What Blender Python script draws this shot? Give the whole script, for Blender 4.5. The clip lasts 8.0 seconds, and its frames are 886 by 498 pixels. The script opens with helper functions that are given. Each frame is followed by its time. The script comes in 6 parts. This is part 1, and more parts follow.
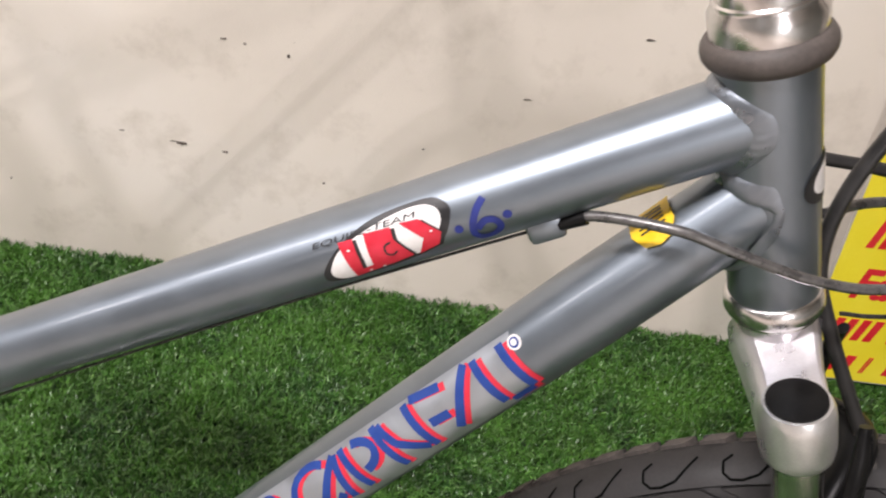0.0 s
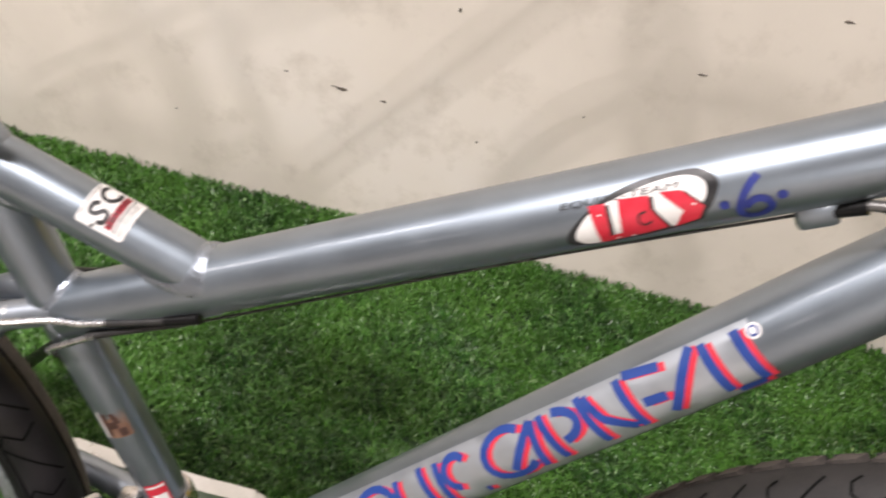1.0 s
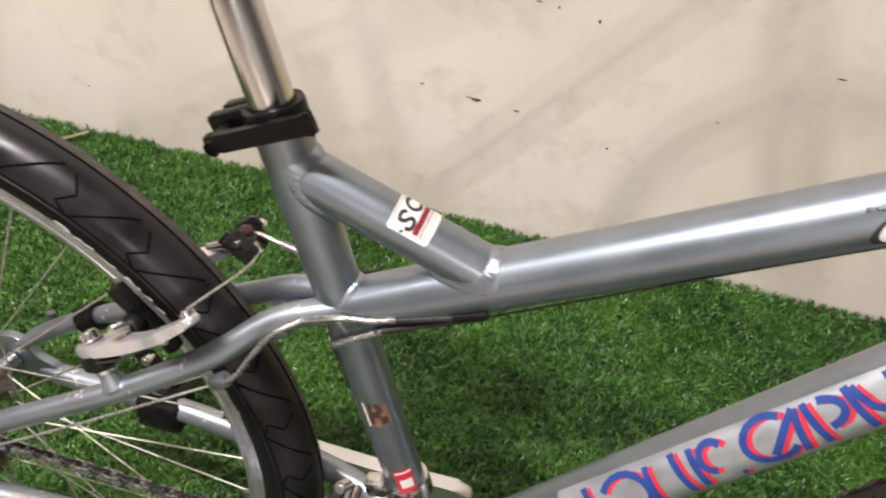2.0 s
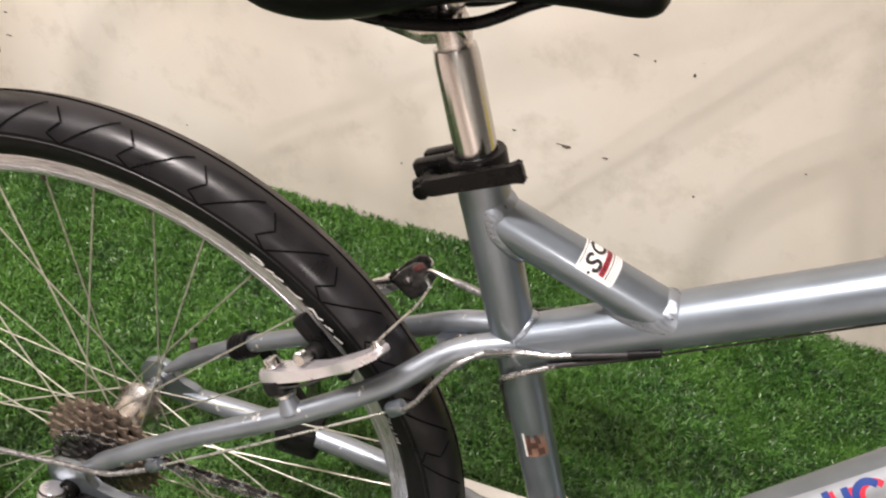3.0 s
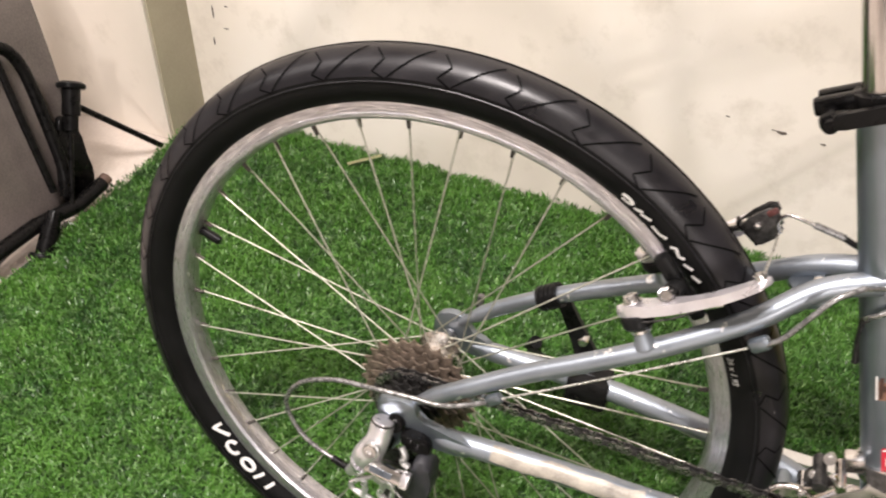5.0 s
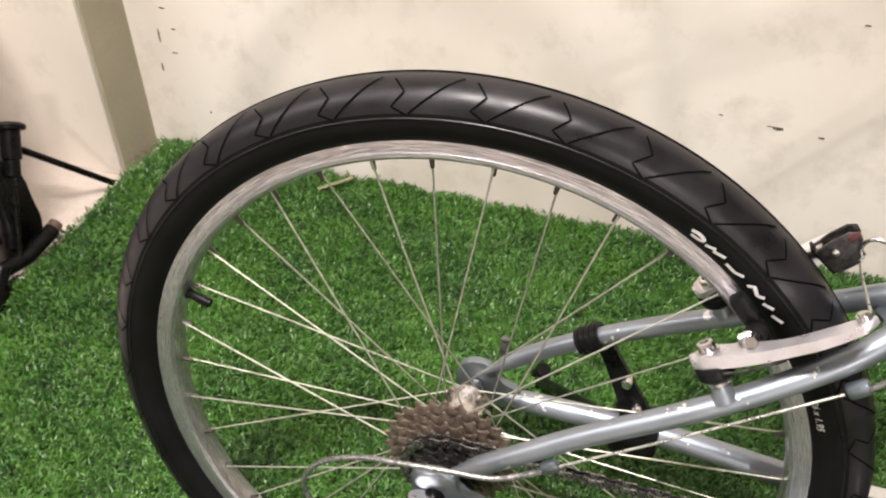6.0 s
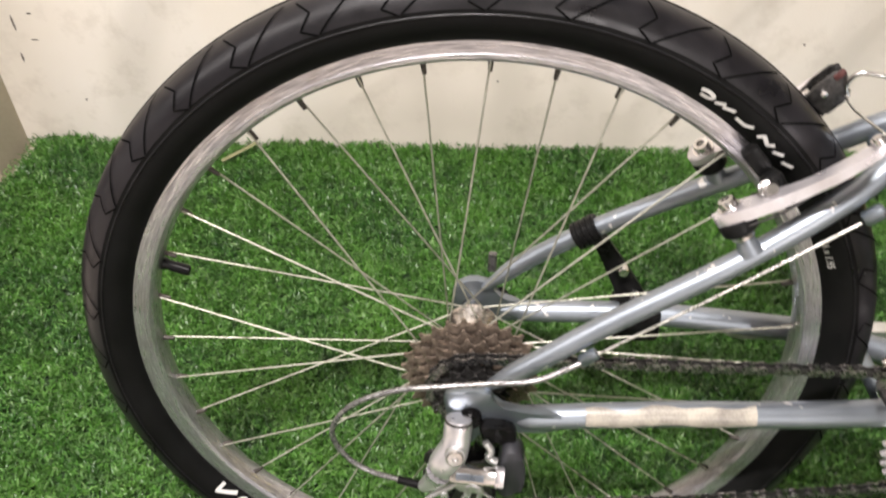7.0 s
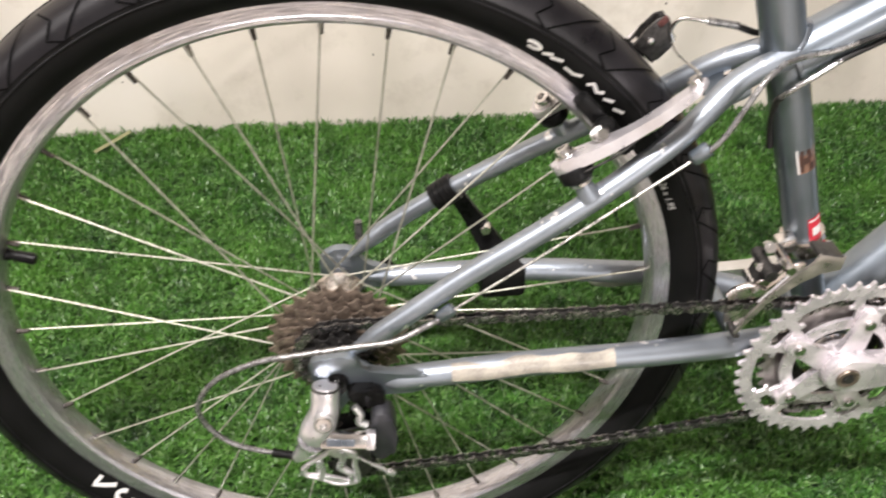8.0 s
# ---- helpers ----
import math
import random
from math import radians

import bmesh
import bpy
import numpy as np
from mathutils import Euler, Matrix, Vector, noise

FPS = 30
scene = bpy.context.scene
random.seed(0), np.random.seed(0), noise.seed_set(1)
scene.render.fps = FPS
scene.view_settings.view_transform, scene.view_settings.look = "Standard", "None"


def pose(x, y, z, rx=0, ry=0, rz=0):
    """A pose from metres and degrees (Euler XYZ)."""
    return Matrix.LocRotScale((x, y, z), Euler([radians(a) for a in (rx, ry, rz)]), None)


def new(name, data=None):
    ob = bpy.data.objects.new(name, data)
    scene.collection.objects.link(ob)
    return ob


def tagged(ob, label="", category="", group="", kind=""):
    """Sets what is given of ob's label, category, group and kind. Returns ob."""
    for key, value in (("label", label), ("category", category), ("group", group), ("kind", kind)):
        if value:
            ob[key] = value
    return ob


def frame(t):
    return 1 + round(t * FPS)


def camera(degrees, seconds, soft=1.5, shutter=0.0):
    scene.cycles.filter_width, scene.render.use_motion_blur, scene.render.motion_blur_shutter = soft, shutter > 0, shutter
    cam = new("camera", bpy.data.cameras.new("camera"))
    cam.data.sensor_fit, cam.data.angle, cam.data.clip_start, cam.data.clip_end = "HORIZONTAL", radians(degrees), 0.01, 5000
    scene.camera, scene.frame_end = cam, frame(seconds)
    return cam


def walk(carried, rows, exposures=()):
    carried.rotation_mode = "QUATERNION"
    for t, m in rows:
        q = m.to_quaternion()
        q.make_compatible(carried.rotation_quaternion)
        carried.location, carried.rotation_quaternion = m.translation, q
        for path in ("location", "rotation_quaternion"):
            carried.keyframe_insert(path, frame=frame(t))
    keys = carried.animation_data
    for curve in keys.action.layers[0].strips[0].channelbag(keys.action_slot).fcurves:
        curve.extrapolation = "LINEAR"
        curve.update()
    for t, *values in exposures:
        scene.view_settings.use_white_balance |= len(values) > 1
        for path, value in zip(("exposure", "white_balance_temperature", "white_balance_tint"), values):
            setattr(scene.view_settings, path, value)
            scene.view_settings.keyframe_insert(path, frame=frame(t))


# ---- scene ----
SOFT = 2.0
EXPO = [(0.0, -0.42, 6300, 14), (1.5, -0.42, 6480, 13), (3.5, -0.35, 6580, 13), (4.0, -0.36, 6570, 13), (4.4, -0.25, 6570, 13), (4.8, -0.16, 6570, 13), (6.5, -0.24, 6480, 11), (8.0, -0.14, 6380, 11)]
cam = camera(56.83, 8.0, soft=SOFT, shutter=0.37)
PATH = [
    (0, 0.6609, -0.2418, 0.9618, 49.242, -7.028, 4.280),
    (0.3, 0.6527, -0.2379, 0.9573, 47.821, -7.818, 6.894),
    (0.5, 0.6448, -0.2360, 0.9550, 47.096, -8.094, 9.016),
    (0.7, 0.6293, -0.2316, 0.9479, 46.457, -8.088, 11.274),
    (1, 0.5959, -0.2418, 0.9426, 45.689, -6.942, 13.654),
    (1.2, 0.5697, -0.2564, 0.9393, 45.471, -5.859, 14.398),
    (1.5, 0.5259, -0.2781, 0.9424, 45.350, -4.655, 14.620),
    (1.7, 0.5044, -0.2921, 0.9501, 45.448, -4.281, 14.755),
    (2, 0.4721, -0.3074, 0.9580, 45.902, -4.381, 15.498),
    (2.2, 0.4523, -0.3175, 0.9636, 46.298, -4.610, 16.266),
    (3.3, 0.3739, -0.3720, 0.9877, 49.683, -4.095, 18.219),
    (3.5, 0.3775, -0.3725, 0.9959, 50.390, -4.044, 18.815),
    (3.8, 0.3890, -0.3809, 0.9788, 50.887, -4.109, 21.433),
    (4, 0.3922, -0.3910, 0.9700, 50.637, -4.180, 23.887),
    (4.2, 0.3798, -0.4078, 0.9586, 50.099, -4.002, 25.765),
    (4.5, 0.3359, -0.4365, 0.9483, 49.530, -3.064, 26.366),
    (4.7, 0.2797, -0.4648, 0.9477, 49.333, -2.571, 25.004),
    (5, 0.2069, -0.4971, 0.9443, 49.507, -1.704, 22.850),
    (5.2, 0.1776, -0.5103, 0.9431, 49.854, -1.645, 21.334),
    (6.3, 0.0839, -0.4164, 0.9018, 49.339, -0.356, 14.058),
    (6.5, 0.0577, -0.4216, 0.8922, 48.675, -0.045, 10.777),
    (6.8, 0.0201, -0.4476, 0.8779, 47.878, 0.520, 5.620),
    (7, 0.0120, -0.4622, 0.8717, 47.344, 0.955, 3.410),
    (7.2, 0.0062, -0.4789, 0.8721, 46.016, 1.520, 1.199),
    (7.5, 0.0045, -0.4951, 0.8605, 46.575, 1.248, -1.912),
    (7.7, 0.0234, -0.4900, 0.8563, 46.155, 1.108, -2.803),
    (8, 0.0618, -0.4745, 0.8624, 46.035, 0.134, -3.617),
]
walk(cam, [(t, pose(x, y, z, rx, ry, rz)) for t, x, y, z, rx, ry, rz in PATH], EXPO)

# ---------------------------------------------------------------- world, lamps, exposure
world = bpy.data.worlds.new("room_air")
scene.world = world
world.use_nodes = True
world.node_tree.nodes["Background"].inputs[0].default_value = (0.9, 0.95, 1.0, 1)
world.node_tree.nodes["Background"].inputs[1].default_value = 0.02

CEILING = 2.85


def tube_lamp(x, y, z, turn, watts, length=1.2, wide=0.16, tint=(1.0, 0.935, 0.905)):
    """Light of one fluorescent tube under the ceiling."""
    data = bpy.data.lights.new("tube_light", "AREA")
    data.shape, data.size, data.size_y = "RECTANGLE", length, wide
    data.energy, data.color = watts, tint
    ob = new("tube_light", data)
    ob.matrix_world = pose(x, y, z, 0, 0, turn)
    return ob


LAMPS = [(-0.20, -0.74, 2.70, 0, 130.0, 0.80, 0.06), (-2.2, -0.90, 2.70, 0, 34.0, 1.2, 0.05), (-3.9, -1.55, 2.70, 0, 52.0, 1.2, 0.05),
         (-3.2, -6.6, 2.70, 90, 36.0, 1.2, 0.06), (2.15, -5.5, 2.45, 90, 180.0, 0.9, 0.10), (2.55, -6.7, 2.45, 90, 250.0, 0.9, 0.10)]
for x, y, z, turn, watts, length, wide in LAMPS:
    tube_lamp(x, y, z, turn, watts, length, wide)

# ---------------------------------------------------------------- materials


def shader(name, color, rough=0.5, metal=0.0, coat=0.0, spec=0.5):
    m = bpy.data.materials.new(name)
    m.use_nodes = True
    b = m.node_tree.nodes["Principled BSDF"]
    b.inputs["Base Color"].default_value = (*color, 1)
    b.inputs["Roughness"].default_value = rough
    b.inputs["Metallic"].default_value = metal
    b.inputs["Coat Weight"].default_value = coat
    b.inputs["Coat Roughness"].default_value = 0.14
    b.inputs["Specular IOR Level"].default_value = spec
    return m, m.node_tree, b


def node(t, kind, **inputs):
    n = t.nodes.new(kind)
    for k, v in inputs.items():
        n.inputs[k.replace("_", " ")].default_value = v
    return n


def noise_of(t, scale, detail=4.0, rough=0.55, stretch=(1, 1, 1)):
    co = t.nodes.new("ShaderNodeTexCoord")
    mp = t.nodes.new("ShaderNodeMapping")
    mp.inputs["Scale"].default_value = stretch
    t.links.new(co.outputs["Object"], mp.inputs[0])
    n = node(t, "ShaderNodeTexNoise", Scale=scale, Detail=detail, Roughness=rough)
    t.links.new(mp.outputs[0], n.inputs["Vector"])
    return n.outputs["Fac"]


def ramp(t, fac, stops):
    r = t.nodes.new("ShaderNodeValToRGB")
    while len(r.color_ramp.elements) < len(stops):
        r.color_ramp.elements.new(0.5)
    for e, (p, c) in zip(r.color_ramp.elements, stops):
        e.position, e.color = p, (*c, 1)
    t.links.new(fac, r.inputs[0])
    return r.outputs[0]


def grey(v):
    return (v, v, v)


def mixed(t, fac, a, b):
    m = t.nodes.new("ShaderNodeMix")
    m.data_type = "RGBA"
    for sock, v in ((m.inputs[0], fac), (m.inputs[6], a), (m.inputs[7], b)):
        if isinstance(v, (tuple, list)):
            sock.default_value = (*v, 1)
        elif isinstance(v, float):
            sock.default_value = v
        else:
            t.links.new(v, sock)
    return m.outputs[2]


def bump(t, b, height, strength=0.2, distance=0.001):
    n = node(t, "ShaderNodeBump", Strength=strength, Distance=distance)
    t.links.new(height, n.inputs["Height"])
    t.links.new(n.outputs[0], b.inputs["Normal"])


def worn(name, dark, light, rough, metal, scale=60.0, grain=900.0, coat=0.0, relief=0.0, spread=0.12, stretch=(1, 1, 1), spec=0.5):
    """A surface with blotches and grain between two colours, and uneven gloss."""
    m, t, b = shader(name, light, rough, metal, coat, spec)
    big, fine = noise_of(t, scale, 5, stretch=stretch), noise_of(t, grain, 2)
    mx = node(t, "ShaderNodeMath")
    mx.operation = "MULTIPLY_ADD"
    mx.inputs[1].default_value = 0.7
    t.links.new(big, mx.inputs[0])
    sc = node(t, "ShaderNodeMath")
    sc.operation = "MULTIPLY"
    sc.inputs[1].default_value = 0.3
    t.links.new(fine, sc.inputs[0])
    t.links.new(sc.outputs[0], mx.inputs[2])
    t.links.new(ramp(t, mx.outputs[0], [(0.32, dark), (0.66, light)]), b.inputs["Base Color"])
    t.links.new(ramp(t, big, [(0.3, grey(max(0.03, rough - spread))), (0.7, grey(min(1, rough + spread)))]), b.inputs["Roughness"])
    if relief:
        bump(t, b, mx.outputs[0], 0.5, relief)
    return m


PAINT = worn("grey_metallic_paint", (0.190, 0.222, 0.256), (0.234, 0.270, 0.307), 0.41, 0.88, 25, 4000, coat=0.50, spread=0.05)
WELD = worn("painted_weld", (0.235, 0.264, 0.303), (0.282, 0.314, 0.356), 0.33, 0.88, 90, 3000, coat=0.1, relief=0.0006)
CHROME = worn("chrome", (0.62, 0.60, 0.59), (0.78, 0.77, 0.76), 0.24, 1.0, 40, 1500, spread=0.08)
POST = worn("polished_seatpost_steel", (0.44, 0.42, 0.40), (0.62, 0.60, 0.58), 0.17, 1.0, 14, 600, spread=0.08, stretch=(1, 1, 0.15))
ALLOY = worn("dull_cast_alloy", (0.58, 0.58, 0.57), (0.74, 0.74, 0.73), 0.36, 0.85, 45, 900, spread=0.1)
BRAKE = worn("bead_blasted_brake_alloy", (0.60, 0.575, 0.60), (0.78, 0.755, 0.78), 0.34, 0.7, 60, 900, spread=0.1)
BRIGHT = worn("bright_brake_alloy", (0.75, 0.73, 0.76), (0.90, 0.88, 0.91), 0.32, 0.85, 60, 900, spread=0.1)
SPOKE = worn("galvanised_spoke", (0.38, 0.38, 0.32), (0.58, 0.58, 0.50), 0.48, 0.9, 200, 2000)
NIPPLE = worn("blackened_nipple", (0.03, 0.028, 0.025), (0.09, 0.08, 0.07), 0.5, 0.6, 300, 2000)
RUBBER = worn("tyre_rubber", (0.005, 0.0046, 0.0054), (0.014, 0.0128, 0.0148), 0.38, 0.0, 26, 700, relief=0.0003, spread=0.12, spec=0.34)
SIDEWALL = worn("tyre_sidewall", (0.003, 0.003, 0.003), (0.007, 0.007, 0.007), 0.55, 0.0, 30, 900, spread=0.08, spec=0.12)
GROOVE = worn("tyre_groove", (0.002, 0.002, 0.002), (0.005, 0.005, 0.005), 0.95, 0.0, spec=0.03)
DUSTY = worn("dusty_tyre_rubber", (0.005, 0.0047, 0.0048), (0.018, 0.0165, 0.0162), 0.66, 0.0, 45, 500, relief=0.0006)
DUST = worn("dust_on_rubber", (0.020, 0.017, 0.015), (0.085, 0.073, 0.064), 0.85, 0.0, 60, 500, relief=0.0008)
BLACK = worn("black_plastic", (0.004, 0.004, 0.004), (0.010, 0.010, 0.010), 0.34, 0.0, 60, 1500, spread=0.1, spec=0.12)
BLACKMETAL = worn("black_coated_steel", (0.002, 0.002, 0.002), (0.007, 0.0065, 0.0065), 0.30, 0.0, 70, 900, spread=0.12, spec=0.12)
SADDLE = worn("black_saddle_vinyl", (0.003, 0.003, 0.003), (0.006, 0.006, 0.006), 0.38, 0.0, 18, 1400, relief=0.00015, spread=0.06, spec=0.10)
RUST = worn("rusty_cog_steel", (0.075, 0.058, 0.046), (0.34, 0.275, 0.220), 0.38, 0.65, 160, 900, relief=0.0004)
DARKSTEEL = worn("oily_dark_steel", (0.016, 0.015, 0.015), (0.10, 0.096, 0.092), 0.42, 0.7, 260, 1500)
LINK = worn("worn_chain_steel", (0.03, 0.028, 0.027), (0.48, 0.46, 0.45), 0.26, 0.95, 300, 1500)
RING = worn("scuffed_chainring_alloy", (0.55, 0.515, 0.54), (0.93, 0.885, 0.91), 0.30, 0.6, 55, 700, spread=0.14)
RUBBERRING = worn("grey_brown_rubber", (0.040, 0.033, 0.030), (0.10, 0.085, 0.076), 0.6, 0.0, 35, 500, relief=0.0004)
SHEATH = worn("silver_grey_cable_sheath", (0.15, 0.147, 0.145), (0.33, 0.325, 0.32), 0.28, 0.7, 150, 900)
SILVER = worn("bright_silver_cable_sheath", (0.30, 0.295, 0.29), (0.62, 0.61, 0.60), 0.26, 0.9, 150, 900)
CABLE = worn("grey_cable_sheath", (0.07, 0.068, 0.066), (0.17, 0.165, 0.16), 0.3, 0.5, 150, 900)
WIRE = worn("bright_inner_wire", (0.45, 0.44, 0.40), (0.65, 0.64, 0.60), 0.32, 0.9, 200, 900)
HOSE = worn("black_cable_sheath", (0.012, 0.012, 0.012), (0.028, 0.027, 0.026), 0.42, 0.0, 80, 900, spec=0.35)
DECAL = worn("silver_decal", (0.40, 0.43, 0.465), (0.47, 0.50, 0.54), 0.44, 0.80, 60, 1500)
WHITE = worn("white_print", (0.66, 0.64, 0.62), (0.80, 0.79, 0.77), 0.45, 0.0, 120, 1500)
REDP = worn("red_print", (0.50, 0.015, 0.03), (0.62, 0.03, 0.06), 0.4, 0.0, 120, 1500)
CORAL = worn("coral_red_print", (0.52, 0.015, 0.035), (0.60, 0.028, 0.055), 0.5, 0.0, 120, 1500)
BLUEP = worn("blue_print", (0.008, 0.035, 0.19), (0.014, 0.05, 0.25), 0.5, 0.0, 120, 1500)
INK = worn("blue_marker_ink", (0.010, 0.018, 0.14), (0.02, 0.035, 0.22), 0.5, 0.0, 200, 1500)
BLACKP = worn("black_print", (0.012, 0.012, 0.013), (0.025, 0.025, 0.026), 0.45, 0.0, 200, 1500)
YELLOWP = worn("yellow_sticker", (0.75, 0.46, 0.01), (0.85, 0.58, 0.02), 0.4, 0.0, 90, 900)
ORANGEP = worn("faded_orange_sticker", (0.12, 0.06, 0.042), (0.26, 0.15, 0.10), 0.45, 0.0, 130, 900)
TAPE = worn("yellowed_clear_tape", (0.20, 0.185, 0.165), (0.52, 0.475, 0.40), 0.4, 0.1, 42, 500)
SIGNY = worn("yellow_sign_print", (0.84, 0.70, 0.02), (0.90, 0.78, 0.04), 0.45, 0.0, 14, 300)
SIGNR = worn("red_sign_print", (0.62, 0.012, 0.02), (0.72, 0.03, 0.04), 0.45, 0.0, 50, 900)
TUBEGLASS, _t, _b = shader("lit_tube_glass", (0.9, 0.9, 0.9), 0.3)
_b.inputs["Emission Color"].default_value = (1, 0.96, 0.9, 1)
_b.inputs["Emission Strength"].default_value = 6.0


def wall_paint():
    m, t, b = shader("old_cream_wall_paint", (0.72, 0.66, 0.585), 0.62)
    big, mid, fine = noise_of(t, 2.2, 6), noise_of(t, 14, 6, 0.65), noise_of(t, 260, 3)
    base = ramp(t, big, [(0.30, (0.74, 0.675, 0.59)), (0.50, (0.81, 0.745, 0.655)), (0.70, (0.84, 0.79, 0.72))])
    base = mixed(t, ramp(t, mid, [(0.53, grey(0)), (0.72, grey(0.55))]), base, (0.60, 0.54, 0.46))
    specks = noise_of(t, 75, 3, 0.5)
    base = mixed(t, ramp(t, specks, [(0.785, grey(0)), (0.82, grey(0.5))]), base, (0.28, 0.235, 0.19))
    t.links.new(base, b.inputs["Base Color"])
    mx = node(t, "ShaderNodeMath")
    mx.operation = "ADD"
    t.links.new(mid, mx.inputs[0])
    t.links.new(fine, mx.inputs[1])
    bump(t, b, mx.outputs[0], 0.18, 0.002)
    return m


WALL = wall_paint()
# return face of the cream wall: its weaker light is painted in as darker olive
RETURN_SHADED = worn("old_shaded_cream_return_paint", (0.32, 0.285, 0.205), (0.40, 0.36, 0.265), 0.65, 0.0, 6, 200, relief=0.0008)
CHIP = worn("dark_wall_chip", (0.05, 0.042, 0.035), (0.17, 0.14, 0.115), 0.85, 0.0, 300, 2000)
# tone of the unseen walls, kept dark so metal parts reflect less light
SHADEWALL = worn("dark_unseen_wall", (0.20, 0.21, 0.20), (0.30, 0.31, 0.29), 0.6, 0.0, 3, 90)
FLOOR = worn("pale_concrete_floor", (0.50, 0.43, 0.375), (0.66, 0.585, 0.52), 0.6, 0.0, 6, 160, relief=0.0006)
CEIL = worn("grey_ceiling_paint", (0.34, 0.34, 0.33), (0.46, 0.46, 0.45), 0.7, 0.0, 2, 60)
BACKING = worn("dark_green_mat_backing", (0.010, 0.028, 0.007), (0.022, 0.055, 0.014), 0.9, 0.0, 60, 500)


def scuffed_paint():
    """The frame's grey, lightened for the light on the stays, with sparse bare chips."""
    m = worn("chipped_lit_grey_paint", (0.258, 0.290, 0.328), (0.318, 0.350, 0.390), 0.44, 0.86, 25, 4000, coat=0.30, spread=0.06)
    t = m.node_tree
    b = next(n for n in t.nodes if n.type == "BSDF_PRINCIPLED")
    plain = b.inputs["Base Color"].links[0].from_socket
    chips = ramp(t, noise_of(t, 85, 3, 0.5), [(0.675, grey(0)), (0.690, grey(1))])
    t.links.new(mixed(t, chips, plain, (0.80, 0.79, 0.78)), b.inputs["Base Color"])
    return m


STAYPAINT = scuffed_paint()


def rim_alloy():
    """Bare alloy with fine scratches running round the wheel."""
    m, t, b = shader("worn_rim_alloy", (0.6, 0.59, 0.62), 0.3, 0.9)
    co = t.nodes.new("ShaderNodeTexCoord")
    xyz = node(t, "ShaderNodeSeparateXYZ")
    t.links.new(co.outputs["Object"], xyz.inputs[0])
    turn, radius = node(t, "ShaderNodeMath"), node(t, "ShaderNodeVectorMath")
    turn.operation, radius.operation = "ARCTAN2", "LENGTH"
    t.links.new(xyz.outputs["Z"], turn.inputs[0])
    t.links.new(xyz.outputs["X"], turn.inputs[1])
    t.links.new(co.outputs["Object"], radius.inputs[0])
    ring = node(t, "ShaderNodeCombineXYZ")
    short = node(t, "ShaderNodeMath")
    short.operation = "MULTIPLY"
    short.inputs[1].default_value = 0.016
    t.links.new(turn.outputs[0], short.inputs[0])
    t.links.new(short.outputs[0], ring.inputs[0])
    t.links.new(radius.outputs["Value"], ring.inputs[1])
    t.links.new(xyz.outputs["Y"], ring.inputs[2])
    lines = node(t, "ShaderNodeTexNoise")
    lines.inputs["Scale"].default_value = 900.0
    lines.inputs["Detail"].default_value = 4.0
    t.links.new(ring.outputs[0], lines.inputs["Vector"])
    blot = noise_of(t, 38, 5)
    base = ramp(t, lines.outputs["Fac"], [(0.34, (0.36, 0.35, 0.385)), (0.50, (0.56, 0.55, 0.59)), (0.68, (0.78, 0.775, 0.81))])
    base = mixed(t, ramp(t, blot, [(0.52, grey(0)), (0.70, grey(0.55))]), base, (0.40, 0.37, 0.37))
    t.links.new(base, b.inputs["Base Color"])
    t.links.new(ramp(t, lines.outputs["Fac"], [(0.35, grey(0.42)), (0.65, grey(0.24))]), b.inputs["Roughness"])
    bump(t, b, lines.outputs["Fac"], 0.3, 0.0004)
    return m


RIM = rim_alloy()
HUBSTEEL = worn("grimy_hub_steel", (0.26, 0.22, 0.19), (0.78, 0.75, 0.73), 0.24, 1.0, 75, 900, spread=0.1)


def grass_blade():
    m, t, b = shader("plastic_grass_blade", (0.05, 0.16, 0.03), 0.36, spec=0.5)
    geo = t.nodes.new("ShaderNodeNewGeometry")
    col = ramp(t, geo.outputs["Random Per Island"], [(0.0, (0.015, 0.061, 0.012)), (0.35, (0.038, 0.132, 0.021)), (0.62, (0.068, 0.200, 0.033)),
                                                     (0.86, (0.124, 0.290, 0.054)), (0.93, (0.19, 0.36, 0.11)), (1.0, (0.31, 0.43, 0.22))])
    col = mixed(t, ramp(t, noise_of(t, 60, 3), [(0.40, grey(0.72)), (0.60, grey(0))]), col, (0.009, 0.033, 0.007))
    col = mixed(t, ramp(t, noise_of(t, 9, 4), [(0.37, grey(0.02)), (0.63, grey(0.58))]), col, (0.100, 0.252, 0.032))
    t.links.new(col, b.inputs["Base Color"])
    return m


BLADE = grass_blade()

# ---------------------------------------------------------------- mesh helpers
V = Vector


def link_mesh(name, bm, mat, smooth=True, sharp=40):
    me = bpy.data.meshes.new(name)
    bmesh.ops.recalc_face_normals(bm, faces=bm.faces)
    bm.to_mesh(me)
    bm.free()
    if smooth:
        me.shade_smooth()
        me.set_sharp_from_angle(angle=radians(sharp))
    for x in (mat if isinstance(mat, (list, tuple)) else [mat]):
        me.materials.append(x)
    return me


LIFT = {}


def part(name, bm, material, parent, label="", sharp=40, smooth=True):
    """Links a bmesh as one mesh object under a thing or a part, in the thing's own coordinates."""
    ob = new(name, link_mesh(name, bm, material, smooth, sharp))
    ob.parent = parent
    if parent.parent is None:
        ob.location = LIFT.get(parent.name, (0, 0, 0))
    return tagged(ob, label=label) if label else ob


def group_part(name, parent, label=""):
    ob = new(name)
    ob.empty_display_size = 0.05
    ob.parent = parent
    if parent.parent is None:
        ob.location = LIFT.get(parent.name, (0, 0, 0))
    return tagged(ob, label=label) if label else ob


